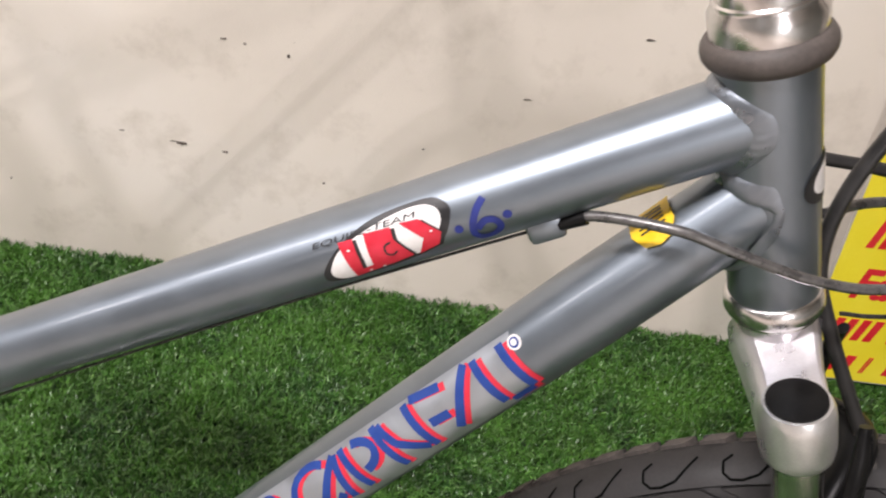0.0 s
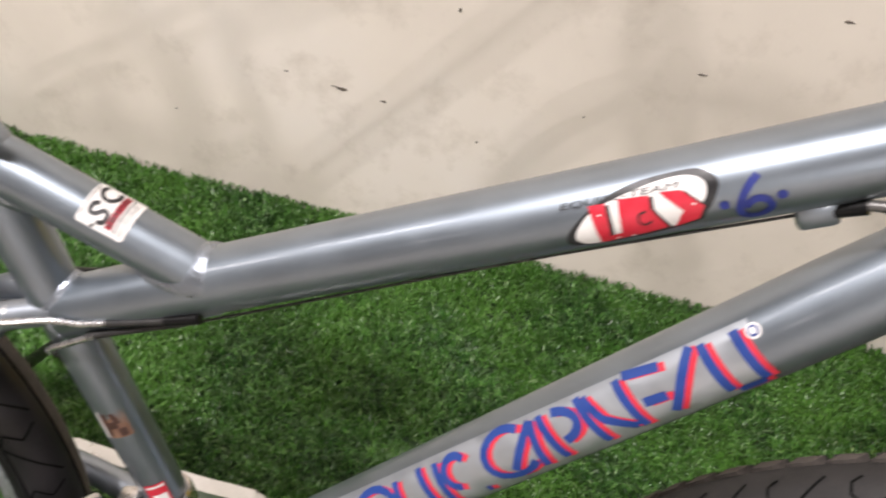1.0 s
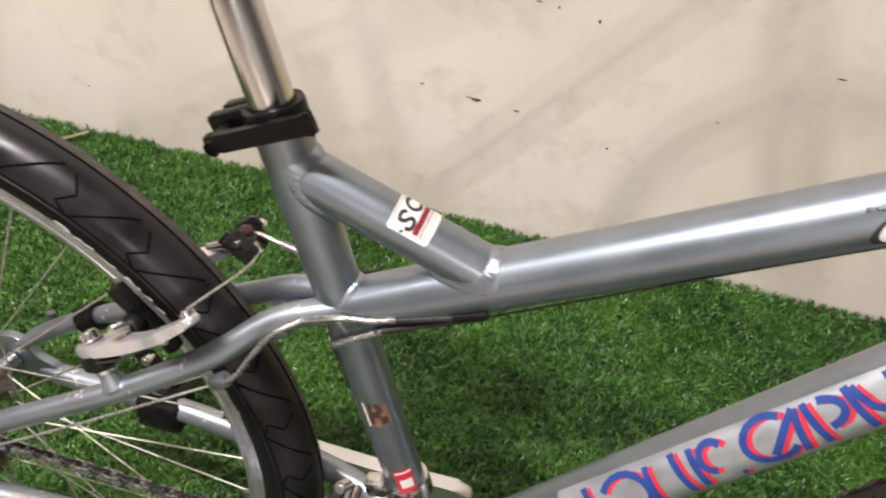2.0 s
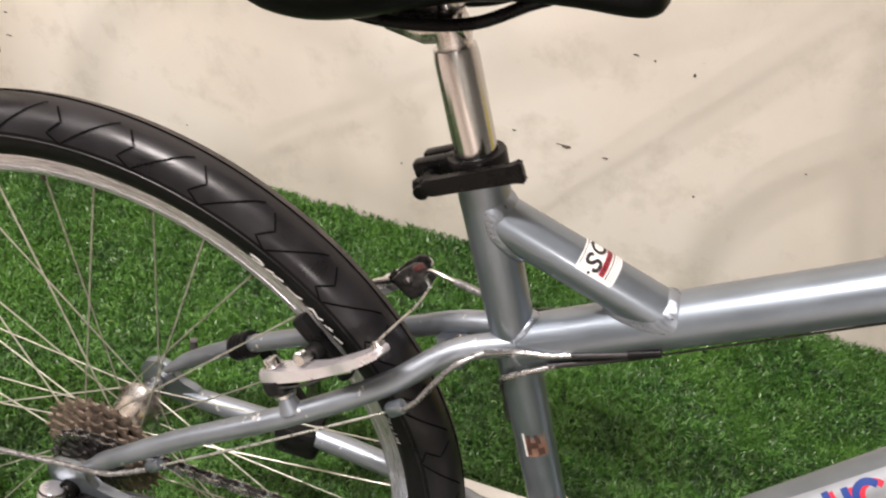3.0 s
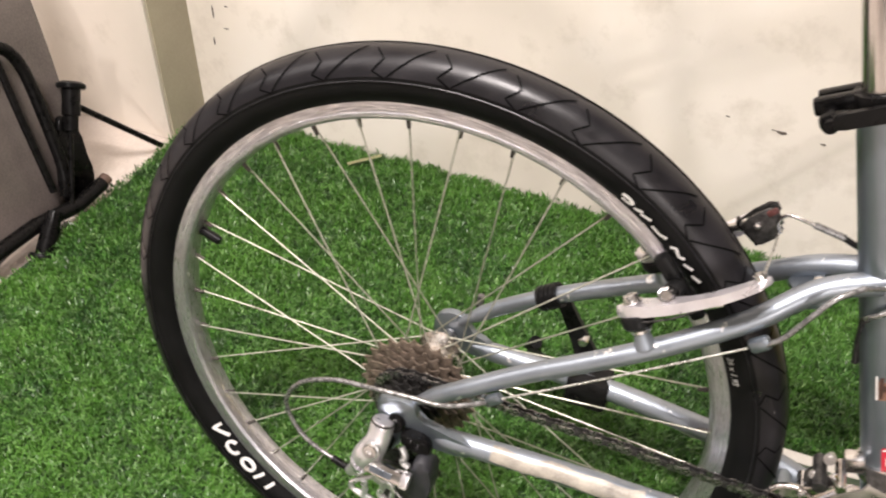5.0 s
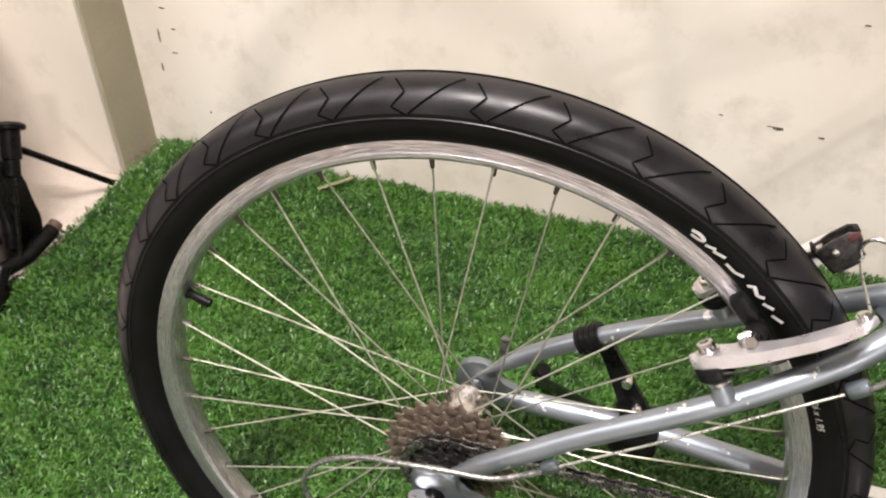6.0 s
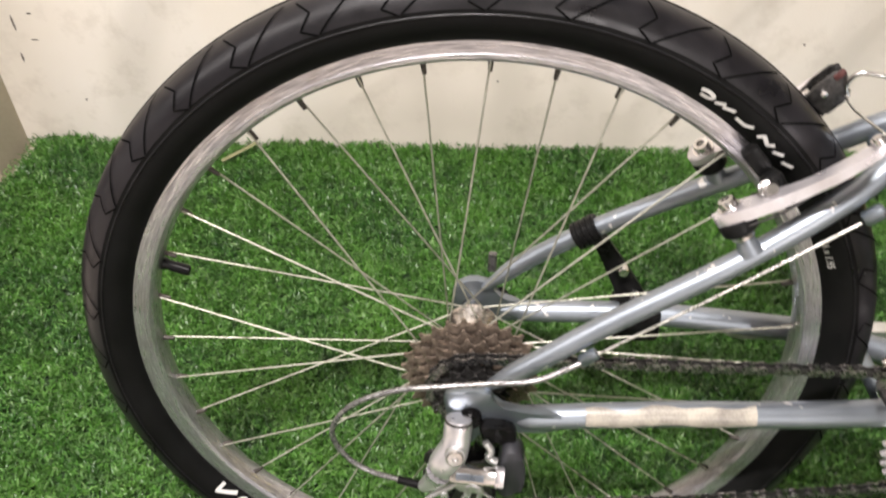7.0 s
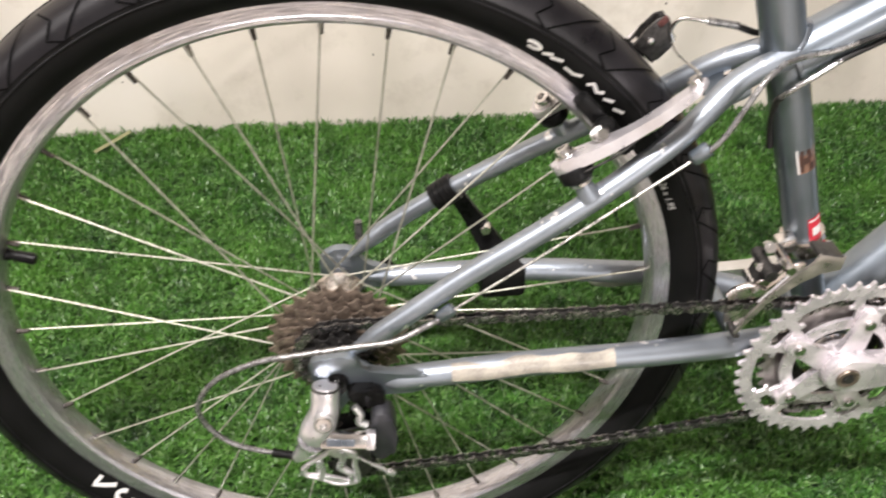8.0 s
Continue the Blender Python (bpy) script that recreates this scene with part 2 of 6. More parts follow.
def spline(points, n=8):
    """Catmull-Rom through points."""
    p = [V(q) for q in points]
    if len(p) < 3:
        return p
    p = [p[0] * 2 - p[1]] + p + [p[-1] * 2 - p[-2]]
    out = []
    for i in range(1, len(p) - 2):
        a, b, c, d = p[i - 1:i + 3]
        for k in range(n):
            t = k / n
            out.append(0.5 * ((2 * b) + (c - a) * t + (2 * a - 5 * b + 4 * c - d) * t * t + (3 * b - a - 3 * c + d) * t ** 3))
    return out + [p[-2]]


def sweep(bm, path, radius, segs=16, closed=False, caps=True, flat=1.0):
    """A round tube along path; radius is one number or one for each point."""
    path = [V(q) for q in path]
    n = len(path)
    rad = [radius] * n if isinstance(radius, (int, float)) else [radius[0] + (radius[-1] - radius[0]) * i / (n - 1) for i in range(n)] if len(radius) == 2 else list(radius)
    tang = []
    for i in range(n):
        a, b = (path[(i - 1) % n], path[(i + 1) % n]) if closed else (path[max(i - 1, 0)], path[min(i + 1, n - 1)])
        tang.append((b - a).normalized())
    u = tang[0].orthogonal().normalized()
    rings = []
    for i in range(n):
        u = (u - tang[i] * u.dot(tang[i])).normalized()
        w = tang[i].cross(u)
        rings.append([bm.verts.new(path[i] + (u * math.cos(2 * math.pi * k / segs) + w * flat * math.sin(2 * math.pi * k / segs)) * rad[i]) for k in range(segs)])
    for i in range(n if closed else n - 1):
        a, b = rings[i], rings[(i + 1) % n]
        for k in range(segs):
            bm.faces.new((a[k], a[(k + 1) % segs], b[(k + 1) % segs], b[k]))
    if caps and not closed:
        bm.faces.new(rings[0][::-1])
        bm.faces.new(rings[-1])
    return bm


def rod(a, b, r, segs=14, bm=None):
    return sweep(bm or bmesh.new(), [a, b], r, segs)


def frame_of(axis):
    d = V(axis).normalized()
    u = d.cross(V((0, 0, 1))) if abs(d.z) < 0.9 else d.cross(V((1, 0, 0)))
    u.normalize()
    return d, u, d.cross(u)


def lathe(profile, origin, axis, segs=32, bm=None, closed=False):
    """Turns (radius, height) pairs round an axis."""
    bm = bm or bmesh.new()
    o = V(origin)
    d, u, w = frame_of(axis)
    rings = []
    for k in range(segs):
        a = 2 * math.pi * k / segs
        e = u * math.cos(a) + w * math.sin(a)
        rings.append([bm.verts.new(o + d * h + e * r) for r, h in profile])
    m = len(profile)
    for k in range(segs):
        a, b = rings[k], rings[(k + 1) % segs]
        for i in range(m if closed else m - 1):
            j = (i + 1) % m
            bm.faces.new((a[i], a[j], b[j], b[i]))
    if not closed:
        for i in (0, m - 1):
            if profile[i][0] > 1e-5:
                bm.faces.new([r[i] for r in rings])
    bmesh.ops.remove_doubles(bm, verts=bm.verts, dist=1e-6)
    return bm


def block(size, at=(0, 0, 0), m=None, bevel=0.002, bm=None, segs=2):
    """A bevelled box, turned by m."""
    one = bmesh.new()
    bmesh.ops.create_cube(one, size=1.0, matrix=Matrix.Diagonal((*size, 1)))
    if bevel:
        bmesh.ops.bevel(one, geom=one.edges[:], offset=min(bevel, 0.45 * min(size)), segments=segs, affect="EDGES", profile=0.5)
    bmesh.ops.transform(one, matrix=Matrix.Translation(at) @ (m or Matrix()), verts=one.verts)
    if bm is None:
        return one
    join(bm, one)
    return bm


def join(bm, other):
    me = bpy.data.meshes.new("join")
    other.to_mesh(me)
    other.free()
    bm.from_mesh(me)
    bpy.data.meshes.remove(me)


def slab(outline, thick, place, bevel=0.0, bm=None):
    """A flat plate cut to a 2D outline, its thickness centred on its plane; place: a function of (x, y, h)."""
    one = bmesh.new()
    low = [one.verts.new((x, y, -thick / 2)) for x, y in outline]
    top = [one.verts.new((x, y, thick / 2)) for x, y in outline]
    one.faces.new(low[::-1])
    one.faces.new(top)
    n = len(outline)
    side = [one.faces.new((low[i], low[(i + 1) % n], top[(i + 1) % n], top[i])) for i in range(n)]
    if bevel:
        rim = [e for e in one.edges if abs(e.verts[0].co.z - e.verts[1].co.z) < 1e-9]
        bmesh.ops.bevel(one, geom=rim, offset=bevel, segments=2, affect="EDGES", profile=0.5)
    for v in one.verts:
        v.co = place(*v.co)
    if bm is None:
        return one
    join(bm, one)
    return bm


def rounded(points, n=6):
    """A closed outline through points."""
    p = [V((*q, 0)) for q in points]
    out, m = [], len(p)
    for i in range(m):
        a, b, c, d = p[i - 1], p[i], p[(i + 1) % m], p[(i + 2) % m]
        for k in range(n):
            t = k / n
            q = 0.5 * ((2 * b) + (c - a) * t + (2 * a - 5 * b + 4 * c - d) * t * t + (3 * b - a - 3 * c + d) * t ** 3)
            out.append((q.x, q.y))
    return out


def sheet(outlines, place, cell=0.004, bm=None):
    """Thin prints: 2D outlines cut fine and laid on a curved surface by place(x, y)."""
    bm = bm or bmesh.new()
    for outline in outlines:
        one = bmesh.new()
        f = one.faces.new([one.verts.new((x, y, 0)) for x, y in outline])
        bmesh.ops.triangulate(one, faces=[f])
        for _ in range(5):
            long = [e for e in one.edges if e.calc_length() > cell]
            if not long:
                break
            bmesh.ops.subdivide_edges(one, edges=long, cuts=1)
            bmesh.ops.triangulate(one, faces=one.faces[:])
        for v in one.verts:
            v.co = place(v.co.x, v.co.y)
        join(bm, one)
    return bm


def stroke(points, width):
    """The outline of a pen stroke along 2D points."""
    p = [V((*q, 0)) for q in points]
    left, right = [], []
    for i in range(len(p)):
        a, b = p[max(i - 1, 0)], p[min(i + 1, len(p) - 1)]
        d = (b - a).normalized()
        n = V((-d.y, d.x, 0)) * width / 2
        left.append(((p[i] + n).x, (p[i] + n).y))
        right.append(((p[i] - n).x, (p[i] - n).y))
    return left + right[::-1]


def pen(points, width, n=6):
    return stroke([(q.x, q.y) for q in spline([(*p, 0) for p in points], n)], width)


def lettering(text, size, bold=0.0):
    """The flat outlines of a word in the built-in font as a bmesh, from x = 0."""
    curve = bpy.data.curves.new("word", "FONT")
    curve.body, curve.size, curve.resolution_u, curve.offset = text, size, 3, bold
    ob = bpy.data.objects.new("word", curve)
    scene.collection.objects.link(ob)
    me = bpy.data.meshes.new_from_object(ob.evaluated_get(bpy.context.evaluated_depsgraph_get()))
    bm = bmesh.new()
    bm.from_mesh(me)
    bpy.data.objects.remove(ob)
    bpy.data.curves.remove(curve)
    bpy.data.meshes.remove(me)
    return bm


def on_tube(a, b, radius, lift=0.0004):
    """Lays (along, round) on the tube from a to b; round = 0 faces the rider's right, up is positive."""
    a, b = V(a), V(b)
    d = (b - a).normalized()
    out = V((0, -1, 0))
    out = (out - d * out.dot(d)).normalized()
    up = d.cross(out)
    if up.z < 0:
        up = -up

    def place(s, h, extra=0.0):
        f = h / radius
        return a + d * s + (out * math.cos(f) + up * math.sin(f)) * (radius + lift + extra)
    return place


def weld(a, b, r, c, d, big, wide=0.005, scales=30, high=0.0007):
    """A fillet of overlapping weld scales where the tube a-b (radius r) meets the tube c-d (radius big), near b."""
    a, b, c, d = V(a), V(b), V(c), V(d)
    ax, u, w = frame_of(b - a)
    cx = (d - c).normalized()

    def meet(e):
        """How far along the tube a line at offset e leaves the other tube's surface, or None."""
        s, inside = (b - a).length + 0.02, False
        while s > 0:
            q = a + ax * s + e - c
            near = (q - cx * q.dot(cx)).length < big
            if inside and not near:
                return s
            inside = inside or near
            s -= 0.0004
        return None

    n, m = 168, 9
    inner, outer, reach, dirs = [], [], [], []
    for k in range(n):
        f = 2 * math.pi * k / n
        e = u * math.cos(f) + w * math.sin(f)
        dirs.append(e)
        s1 = meet(e * r)
        inner.append(s1 if s1 is not None else (inner[-1] if inner else (b - a).length))
        grow, s2 = wide, None
        while grow > 0.0005 and s2 is None:
            s2 = meet(e * (r + grow))
            grow *= 0.8
        outer.append(s2 if s2 is not None else inner[-1])
        reach.append(grow / 0.8 if s2 is not None else 0.0005)
    for _ in range(16):
        inner, outer, reach = [[(q[i - 1] + q[i] + q[(i + 1) % n]) / 3 for i in range(n)] for q in (inner, outer, reach)]
    bm = bmesh.new()
    rows = []
    for k, e in enumerate(dirs):
        p = a + ax * (inner[k] - wide * (1.45 + 0.12 * math.sin(k * 0.21))) + e * (r - 0.0006)
        q = a + ax * (outer[k] + 0.0004) + e * (r + reach[k])
        up = (e - ax).normalized()
        row = []
        for i in range(m):
            g = i / (m - 1)
            lag = 1.9 * (2 * g - 1) ** 2
            ripple = abs(math.sin(k * math.pi * scales / n + lag))
            body = math.sin(math.pi * g) ** 0.6
            row.append(bm.verts.new(p.lerp(q, g) + up * (body * (high + 0.32 * high * ripple))))
        rows.append(row)
    for x, y in zip(rows, rows[1:] + rows[:1]):
        for i in range(m - 1):
            bm.faces.new((x[i], y[i], y[i + 1], x[i + 1]))
    bmesh.ops.recalc_face_normals(bm, faces=bm.faces[:])
    return bm

# ---------------------------------------------------------------- the room
BACK_Y, JOG_Y, JOG_X = 0.735, 0.620, -0.840
WEST, EAST, SOUTH = -5.0, 4.6, -8.6


def slab_box(name, lo, hi, mat, label, bevel=0.0):
    size = [b - a for a, b in zip(lo, hi)]
    at = [(a + b) / 2 for a, b in zip(lo, hi)]
    ob = new(name, link_mesh(name, block(size, (0, 0, 0), None, bevel), mat, smooth=bool(bevel)))
    ob.location = at
    return tagged(ob, label, kind="structure")


tagged(slab_box("floor", (WEST, SOUTH, -0.12), (EAST, BACK_Y + 0.3, -0.004), FLOOR, "pale pinkish concrete floor"), category="floor")
wall_north = slab_box("wall_north", (JOG_X, BACK_Y, -0.004), (EAST, BACK_Y + 0.2, CEILING), WALL, "cream painted wall with stains and chips")
slab_box("wall_north_projecting", (WEST, JOG_Y, -0.004), (JOG_X - 0.004, BACK_Y + 0.2, CEILING), WALL, "cream painted projecting wall section", 0.004)
slab_box("wall_return", (JOG_X - 0.0035, JOG_Y + 0.006, -0.004), (JOG_X + 0.0015, BACK_Y, CEILING), RETURN_SHADED, "cream wall return with its shade in the colour")
# unseen walls added to close the room; their dark tone holds back fill
slab_box("wall_west", (WEST - 0.2, SOUTH, -0.004), (WEST, BACK_Y + 0.2, CEILING), SHADEWALL, "unseen enclosing wall, added in a dark tone")
slab_box("wall_east", (EAST, SOUTH, -0.004), (EAST + 0.2, BACK_Y + 0.2, CEILING), SHADEWALL, "unseen enclosing wall, added in a dark tone")
slab_box("wall_south", (WEST - 0.2, SOUTH - 0.2, -0.004), (EAST + 0.2, SOUTH, CEILING), SHADEWALL, "unseen enclosing wall, added in a dark tone")
slab_box("ceiling", (WEST - 0.2, SOUTH - 0.2, CEILING), (EAST + 0.2, BACK_Y + 0.2, CEILING + 0.15), CEIL, "grey painted ceiling")


def ceiling_lamp(x, y, z, turn):
    top = new("ceiling_lamp")
    top.matrix_world = pose(x, y, CEILING, 0, 0, turn)
    tagged(top, "white fluorescent batten lamp under the ceiling", "lamp", "ceiling lamps")
    drop = CEILING - z
    part("lamp_housing", block((1.26, 0.07, drop - 0.06), (0, 0, -(drop - 0.06) / 2), None, 0.006), CEIL, top)
    part("lamp_tube", rod((-0.6, 0, 0.035 - drop), (0.6, 0, 0.035 - drop), 0.013, 12), TUBEGLASS, top)


for spot in LAMPS:
    ceiling_lamp(*spot[:4])


# ---------------------------------------------------------------- artificial grass
MAT_W, MAT_E, MAT_S = -0.815, 3.2, -0.95
mat = slab_box("artificial_grass_mat", (MAT_W, MAT_S, -0.003), (MAT_E, BACK_Y - 0.004, 0.011), BACKING, "dark green backing of an artificial grass mat")
tagged(mat, category="grass mat")


def grass(name, x0, x1, y0, y1, count, wide, seed, size=1.0):
    """Short crimped plastic blades in small tufts, each an island of a quad and a tip, splayed all round."""
    rng = np.random.default_rng(seed)
    tufts = count // 8
    tx, ty = rng.uniform(x0, x1, tufts), rng.uniform(y0, y1, tufts)
    own = np.repeat(np.arange(tufts), 8)
    x, y = tx[own] + rng.normal(0, 0.0020, len(own)), np.minimum(ty[own] + rng.normal(0, 0.0020, len(own)), y1)
    edge = 0.012 * np.sin(y * 9) + 0.006 * np.sin(y * 41) + rng.normal(0, 0.008, len(own))
    keep = x > MAT_W + 0.004 + edge
    x, y, own = x[keep], y[keep], own[keep]
    n = len(x)
    drift = 1.9 * np.sin(3.1 * tx + 1.3) * np.cos(2.7 * ty) + 1.2 * np.sin(11 * tx + 5 * ty) + rng.normal(0, 1.0, tufts)
    way = drift[own] + rng.normal(0, 1.5, n)
    swell = 1 + 0.10 * np.sin(13 * tx - 4) * np.sin(15 * ty + 1) + 0.16 * np.sin(47 * tx + 3 * np.sin(31 * ty)) * np.sin(53 * ty)
    high = (0.0205 * swell + rng.normal(0, 0.0022, tufts))[own]
    root = np.maximum(0.006, high + rng.uniform(-0.010, 0.0, n))
    tall = size * rng.uniform(0.006, 0.0155, n)
    lean = np.clip(rng.normal(0.95, 0.30, tufts)[own] + rng.normal(0, 0.40, n), 0.05, 1.7)
    w = wide * rng.uniform(0.65, 1.35, n)
    dx, dy = np.cos(way), np.sin(way)
    spin = way + math.pi / 2 + rng.normal(0, 0.8, n)
    sx, sy = np.cos(spin) * w / 2, np.sin(spin) * w / 2
    curl = rng.uniform(0.2, 1.7, n)
    verts = np.empty((n, 5, 3))
    for k, (s, f) in enumerate(((0.0, 1.0), (0.55, 0.85))):
        a = lean * (0.5 + curl * s)
        cx, cy, cz = x + dx * tall * s * np.sin(a), y + dy * tall * s * np.sin(a), root + tall * s * np.cos(np.minimum(a, 2.1))
        verts[:, 2 * k] = np.stack([cx - sx * f, cy - sy * f, cz], 1)
        verts[:, 2 * k + 1] = np.stack([cx + sx * f, cy + sy * f, cz], 1)
    a = lean * (0.5 + curl)
    verts[:, 4] = np.stack([x + dx * tall * np.sin(a), y + dy * tall * np.sin(a), root + tall * np.cos(np.minimum(a, 2.1))], 1)
    verts[:, :, 1] = np.minimum(verts[:, :, 1], BACK_Y - 0.0015)
    base = np.arange(n)[:, None] * 5
    loops = np.concatenate([base + np.array([[0, 1, 3, 2]]), base + np.array([[2, 3, 4]])], 1).astype(np.int32).ravel()
    starts = (np.arange(n)[:, None] * 7 + np.array([[0, 4]])).astype(np.int32).ravel()
    me = bpy.data.meshes.new(name)
    me.vertices.add(n * 5)
    me.vertices.foreach_set("co", verts.astype(np.float32).ravel())
    me.loops.add(len(loops))
    me.loops.foreach_set("vertex_index", loops)
    me.polygons.add(len(starts))
    me.polygons.foreach_set("loop_start", starts)
    me.update(calc_edges=True)
    me.validate()
    me.materials.append(BLADE)
    ob = new(name, me)
    tagged(ob, "bright green artificial grass blades", "grass", kind="stuff")
    return ob


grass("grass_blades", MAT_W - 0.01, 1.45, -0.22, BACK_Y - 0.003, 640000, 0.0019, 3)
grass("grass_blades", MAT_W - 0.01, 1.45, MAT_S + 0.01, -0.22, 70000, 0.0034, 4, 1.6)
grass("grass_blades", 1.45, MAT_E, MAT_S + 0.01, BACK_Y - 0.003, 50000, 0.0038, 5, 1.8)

# ---------------------------------------------------------------- the bicycle
TURN_X, TURN_Y, TURN_Z = V((0.99972, 0.02366, 0.0)), V((-0.02351, 0.99345, -0.11180)), V((-0.00264, 0.11177, 0.99373))
RADIUS = 0.326
HUB = V((0.0, 0.0, 0.324))
bike = new("bicycle")
lean_m = Matrix((TURN_X, TURN_Y, TURN_Z)).transposed().to_4x4()
bike.matrix_world = Matrix.Translation(HUB - TURN_Z * RADIUS) @ lean_m
bike.empty_display_size = 0.1
tagged(bike, "grey metallic mountain bicycle with black saddle leaning on its kickstand", "bicycle")
LIFT["bicycle"] = (0, 0, RADIUS)

BB = V((0.432, 0, -0.036))
SEAT_D = V((-0.3203, 0, 0.9473))
HEAD_A, HEAD_B = V((0.8345, 0, 0.3846)), V((0.7905, 0, 0.5005))
HEAD_D = (HEAD_B - HEAD_A).normalized()
TOP_A, TOP_B = V((0.345, 0, 0.2266)), V((0.806, 0, 0.4808))
DOWN_A, DOWN_B = V((0.4355, 0, -0.0224)), V((0.812, 0, 0.4405))
R_TOP, R_DOWN, R_SEAT, R_STUB, R_HEAD = 0.0188, 0.0222, 0.0158, 0.0163, 0.0213


def seat_at(z):
    return BB + SEAT_D * ((z - BB.z) / SEAT_D.z)


STUB_A, STUB_B = seat_at(0.328), V((0.446, 0, 0.2775))

bm = sweep(bmesh.new(), [TOP_A + (TOP_B - TOP_A) * k / 6 for k in range(7)], [0.0192, 0.0190, R_TOP, R_TOP, R_TOP, 0.0193, 0.0198], 40)
part("top_tube", bm, PAINT, bike)
bm = sweep(bmesh.new(), [DOWN_A + (DOWN_B - DOWN_A) * k / 6 for k in range(7)], [0.0215, R_DOWN, R_DOWN, R_DOWN, R_DOWN, 0.0220, 0.0198], 40)
part("down_tube", bm, PAINT, bike)
part("seat_tube", sweep(bmesh.new(), [seat_at(z) for z in (-0.036, 0.10, 0.20, 0.30, 0.357)], [0.0145, 0.0150, 0.0156, 0.0166, 0.0172], 40), PAINT, bike)
part("gusset_tube", sweep(bmesh.new(), [STUB_A, STUB_B], R_STUB, 36), PAINT, bike)
part("head_tube", sweep(bmesh.new(), [HEAD_A, HEAD_A.lerp(HEAD_B, 0.5), HEAD_B], R_HEAD, 48), PAINT, bike)
part("weld_bead", weld(TOP_A, TOP_B, 0.0197, HEAD_A, HEAD_B, R_HEAD, 0.0030, 34, 0.0006), WELD, bike, sharp=180)
part("weld_bead", weld(DOWN_A, DOWN_B, 0.0217, HEAD_A, HEAD_B, R_HEAD, 0.0032, 36, 0.0006), WELD, bike, sharp=180)
part("weld_bead", weld(STUB_A, STUB_B, R_STUB, TOP_A, TOP_B, R_TOP, 0.0030, 30, 0.0007), WELD, bike, sharp=180)
part("weld_bead", weld(TOP_B, TOP_A, 0.0192, BB, seat_at(0.35), R_SEAT, 0.0030, 30, 0.0007), WELD, bike, sharp=180)
part("weld_bead", weld(STUB_B, STUB_A, R_STUB, BB, seat_at(0.35), 0.0170, 0.0030, 30, 0.0007), WELD, bike, sharp=180)
part("bottom_bracket_shell", rod(BB + V((0, -0.036, 0)), BB + V((0, 0.036, 0)), 0.0205, 36), PAINT, bike)

STAY = [(0.010, 0.063, 0.0205), (0.050, 0.065, 0.0525), (0.104, 0.0605, 0.0900), (0.172, 0.0535, 0.1300), (0.2225, 0.0440, 0.1600), (0.266, 0.0330, 0.1890), (0.3035, 0.0175, 0.2180), (0.345, 0.009, 0.2335)]
CHAIN = [(0.026, 0.0665, -0.008), (0.060, 0.0655, -0.008), (0.156, 0.062, -0.006), (0.250, 0.056, -0.011), (0.326, 0.047, -0.0165), (0.400, 0.028, -0.030), (0.430, 0.018, -0.035)]
for side in (-1, 1):
    part("seatstay", sweep(bmesh.new(), spline([(x, side * y, z) for x, y, z in STAY]), [min(0.0080 + 0.00002 * i, 0.0030 + 0.0011 * i) for i in range(57)], 20), STAYPAINT, bike)
    part("chainstay", sweep(bmesh.new(), spline([(x, side * y, z) for x, y, z in CHAIN]), [min(0.0098 + 0.00005 * i, 0.0034 + 0.0011 * i) for i in range(49)], 22, flat=0.9), STAYPAINT, bike)
    y0 = side * 0.0685
    out = rounded([(-0.021, 0.018), (-0.006, 0.026), (0.014, 0.024), (0.022, 0.010), (0.048, 0.003), (0.072, -0.001), (0.070, -0.017), (0.040, -0.0195), (0.018, -0.019), (0.004, -0.026), (-0.004, -0.040), (-0.020, -0.036), (-0.016, -0.012)], 5)
    if side > 0:
        out = rounded([(-0.018, 0.012), (-0.008, 0.026), (0.014, 0.026), (0.024, 0.010), (0.045, 0.0), (0.045, -0.018), (0.014, -0.018), (-0.012, -0.016)], 5)
    part("dropout", slab(out, 0.0085, lambda x, y, h, y0=y0: V((x, y0 + h, y)), 0.0012), PAINT, bike)
    part("axle_nut", lathe([(0.0, 0.008), (0.0075, 0.008), (0.009, 0.006), (0.009, 0), (0.011, -0.001), (0.011, -0.003)], (0, y0 + side * 0.004, 0), (0, side, 0), 18), CHROME if side > 0 else BLACKMETAL, bike)

part("skewer_lever", sweep(bmesh.new(), [(0.0186, 0.1015, 0.012), (0.0188, 0.1020, 0.022), (0.0191, 0.1024, 0.0310)], [0.0044, 0.0040], 14), CABLE, bike, "dark grey quick release lever")

# bridge between the seatstays, with its bolt
out = rounded([(-0.024, 0.016), (0.0, 0.013), (0.024, 0.016), (0.015, -0.018), (0.0, -0.011), (-0.015, -0.018)], 4)
bx = V((0.862, 0, 0.507))
part("stay_bridge", slab([(v, u) for u, v in out], 0.008, lambda x, y, h: V((0.299, 0, 0.206)) + bx * x * 0.85 + V((0, 1, 0)) * y + V((-0.507, 0, 0.862)) * h, 0.002), PAINT, bike)
part("bridge_bolt", lathe([(0, 0.005), (0.003, 0.0045), (0.004, 0.002), (0.004, -0.004)], (0.304, 0.0, 0.2135), (-0.507, 0, 0.862), 14), CHROME, bike)
part("chainstay_bridge", rod((0.345, -0.045, -0.020), (0.345, 0.045, -0.020), 0.008, 16), PAINT, bike)

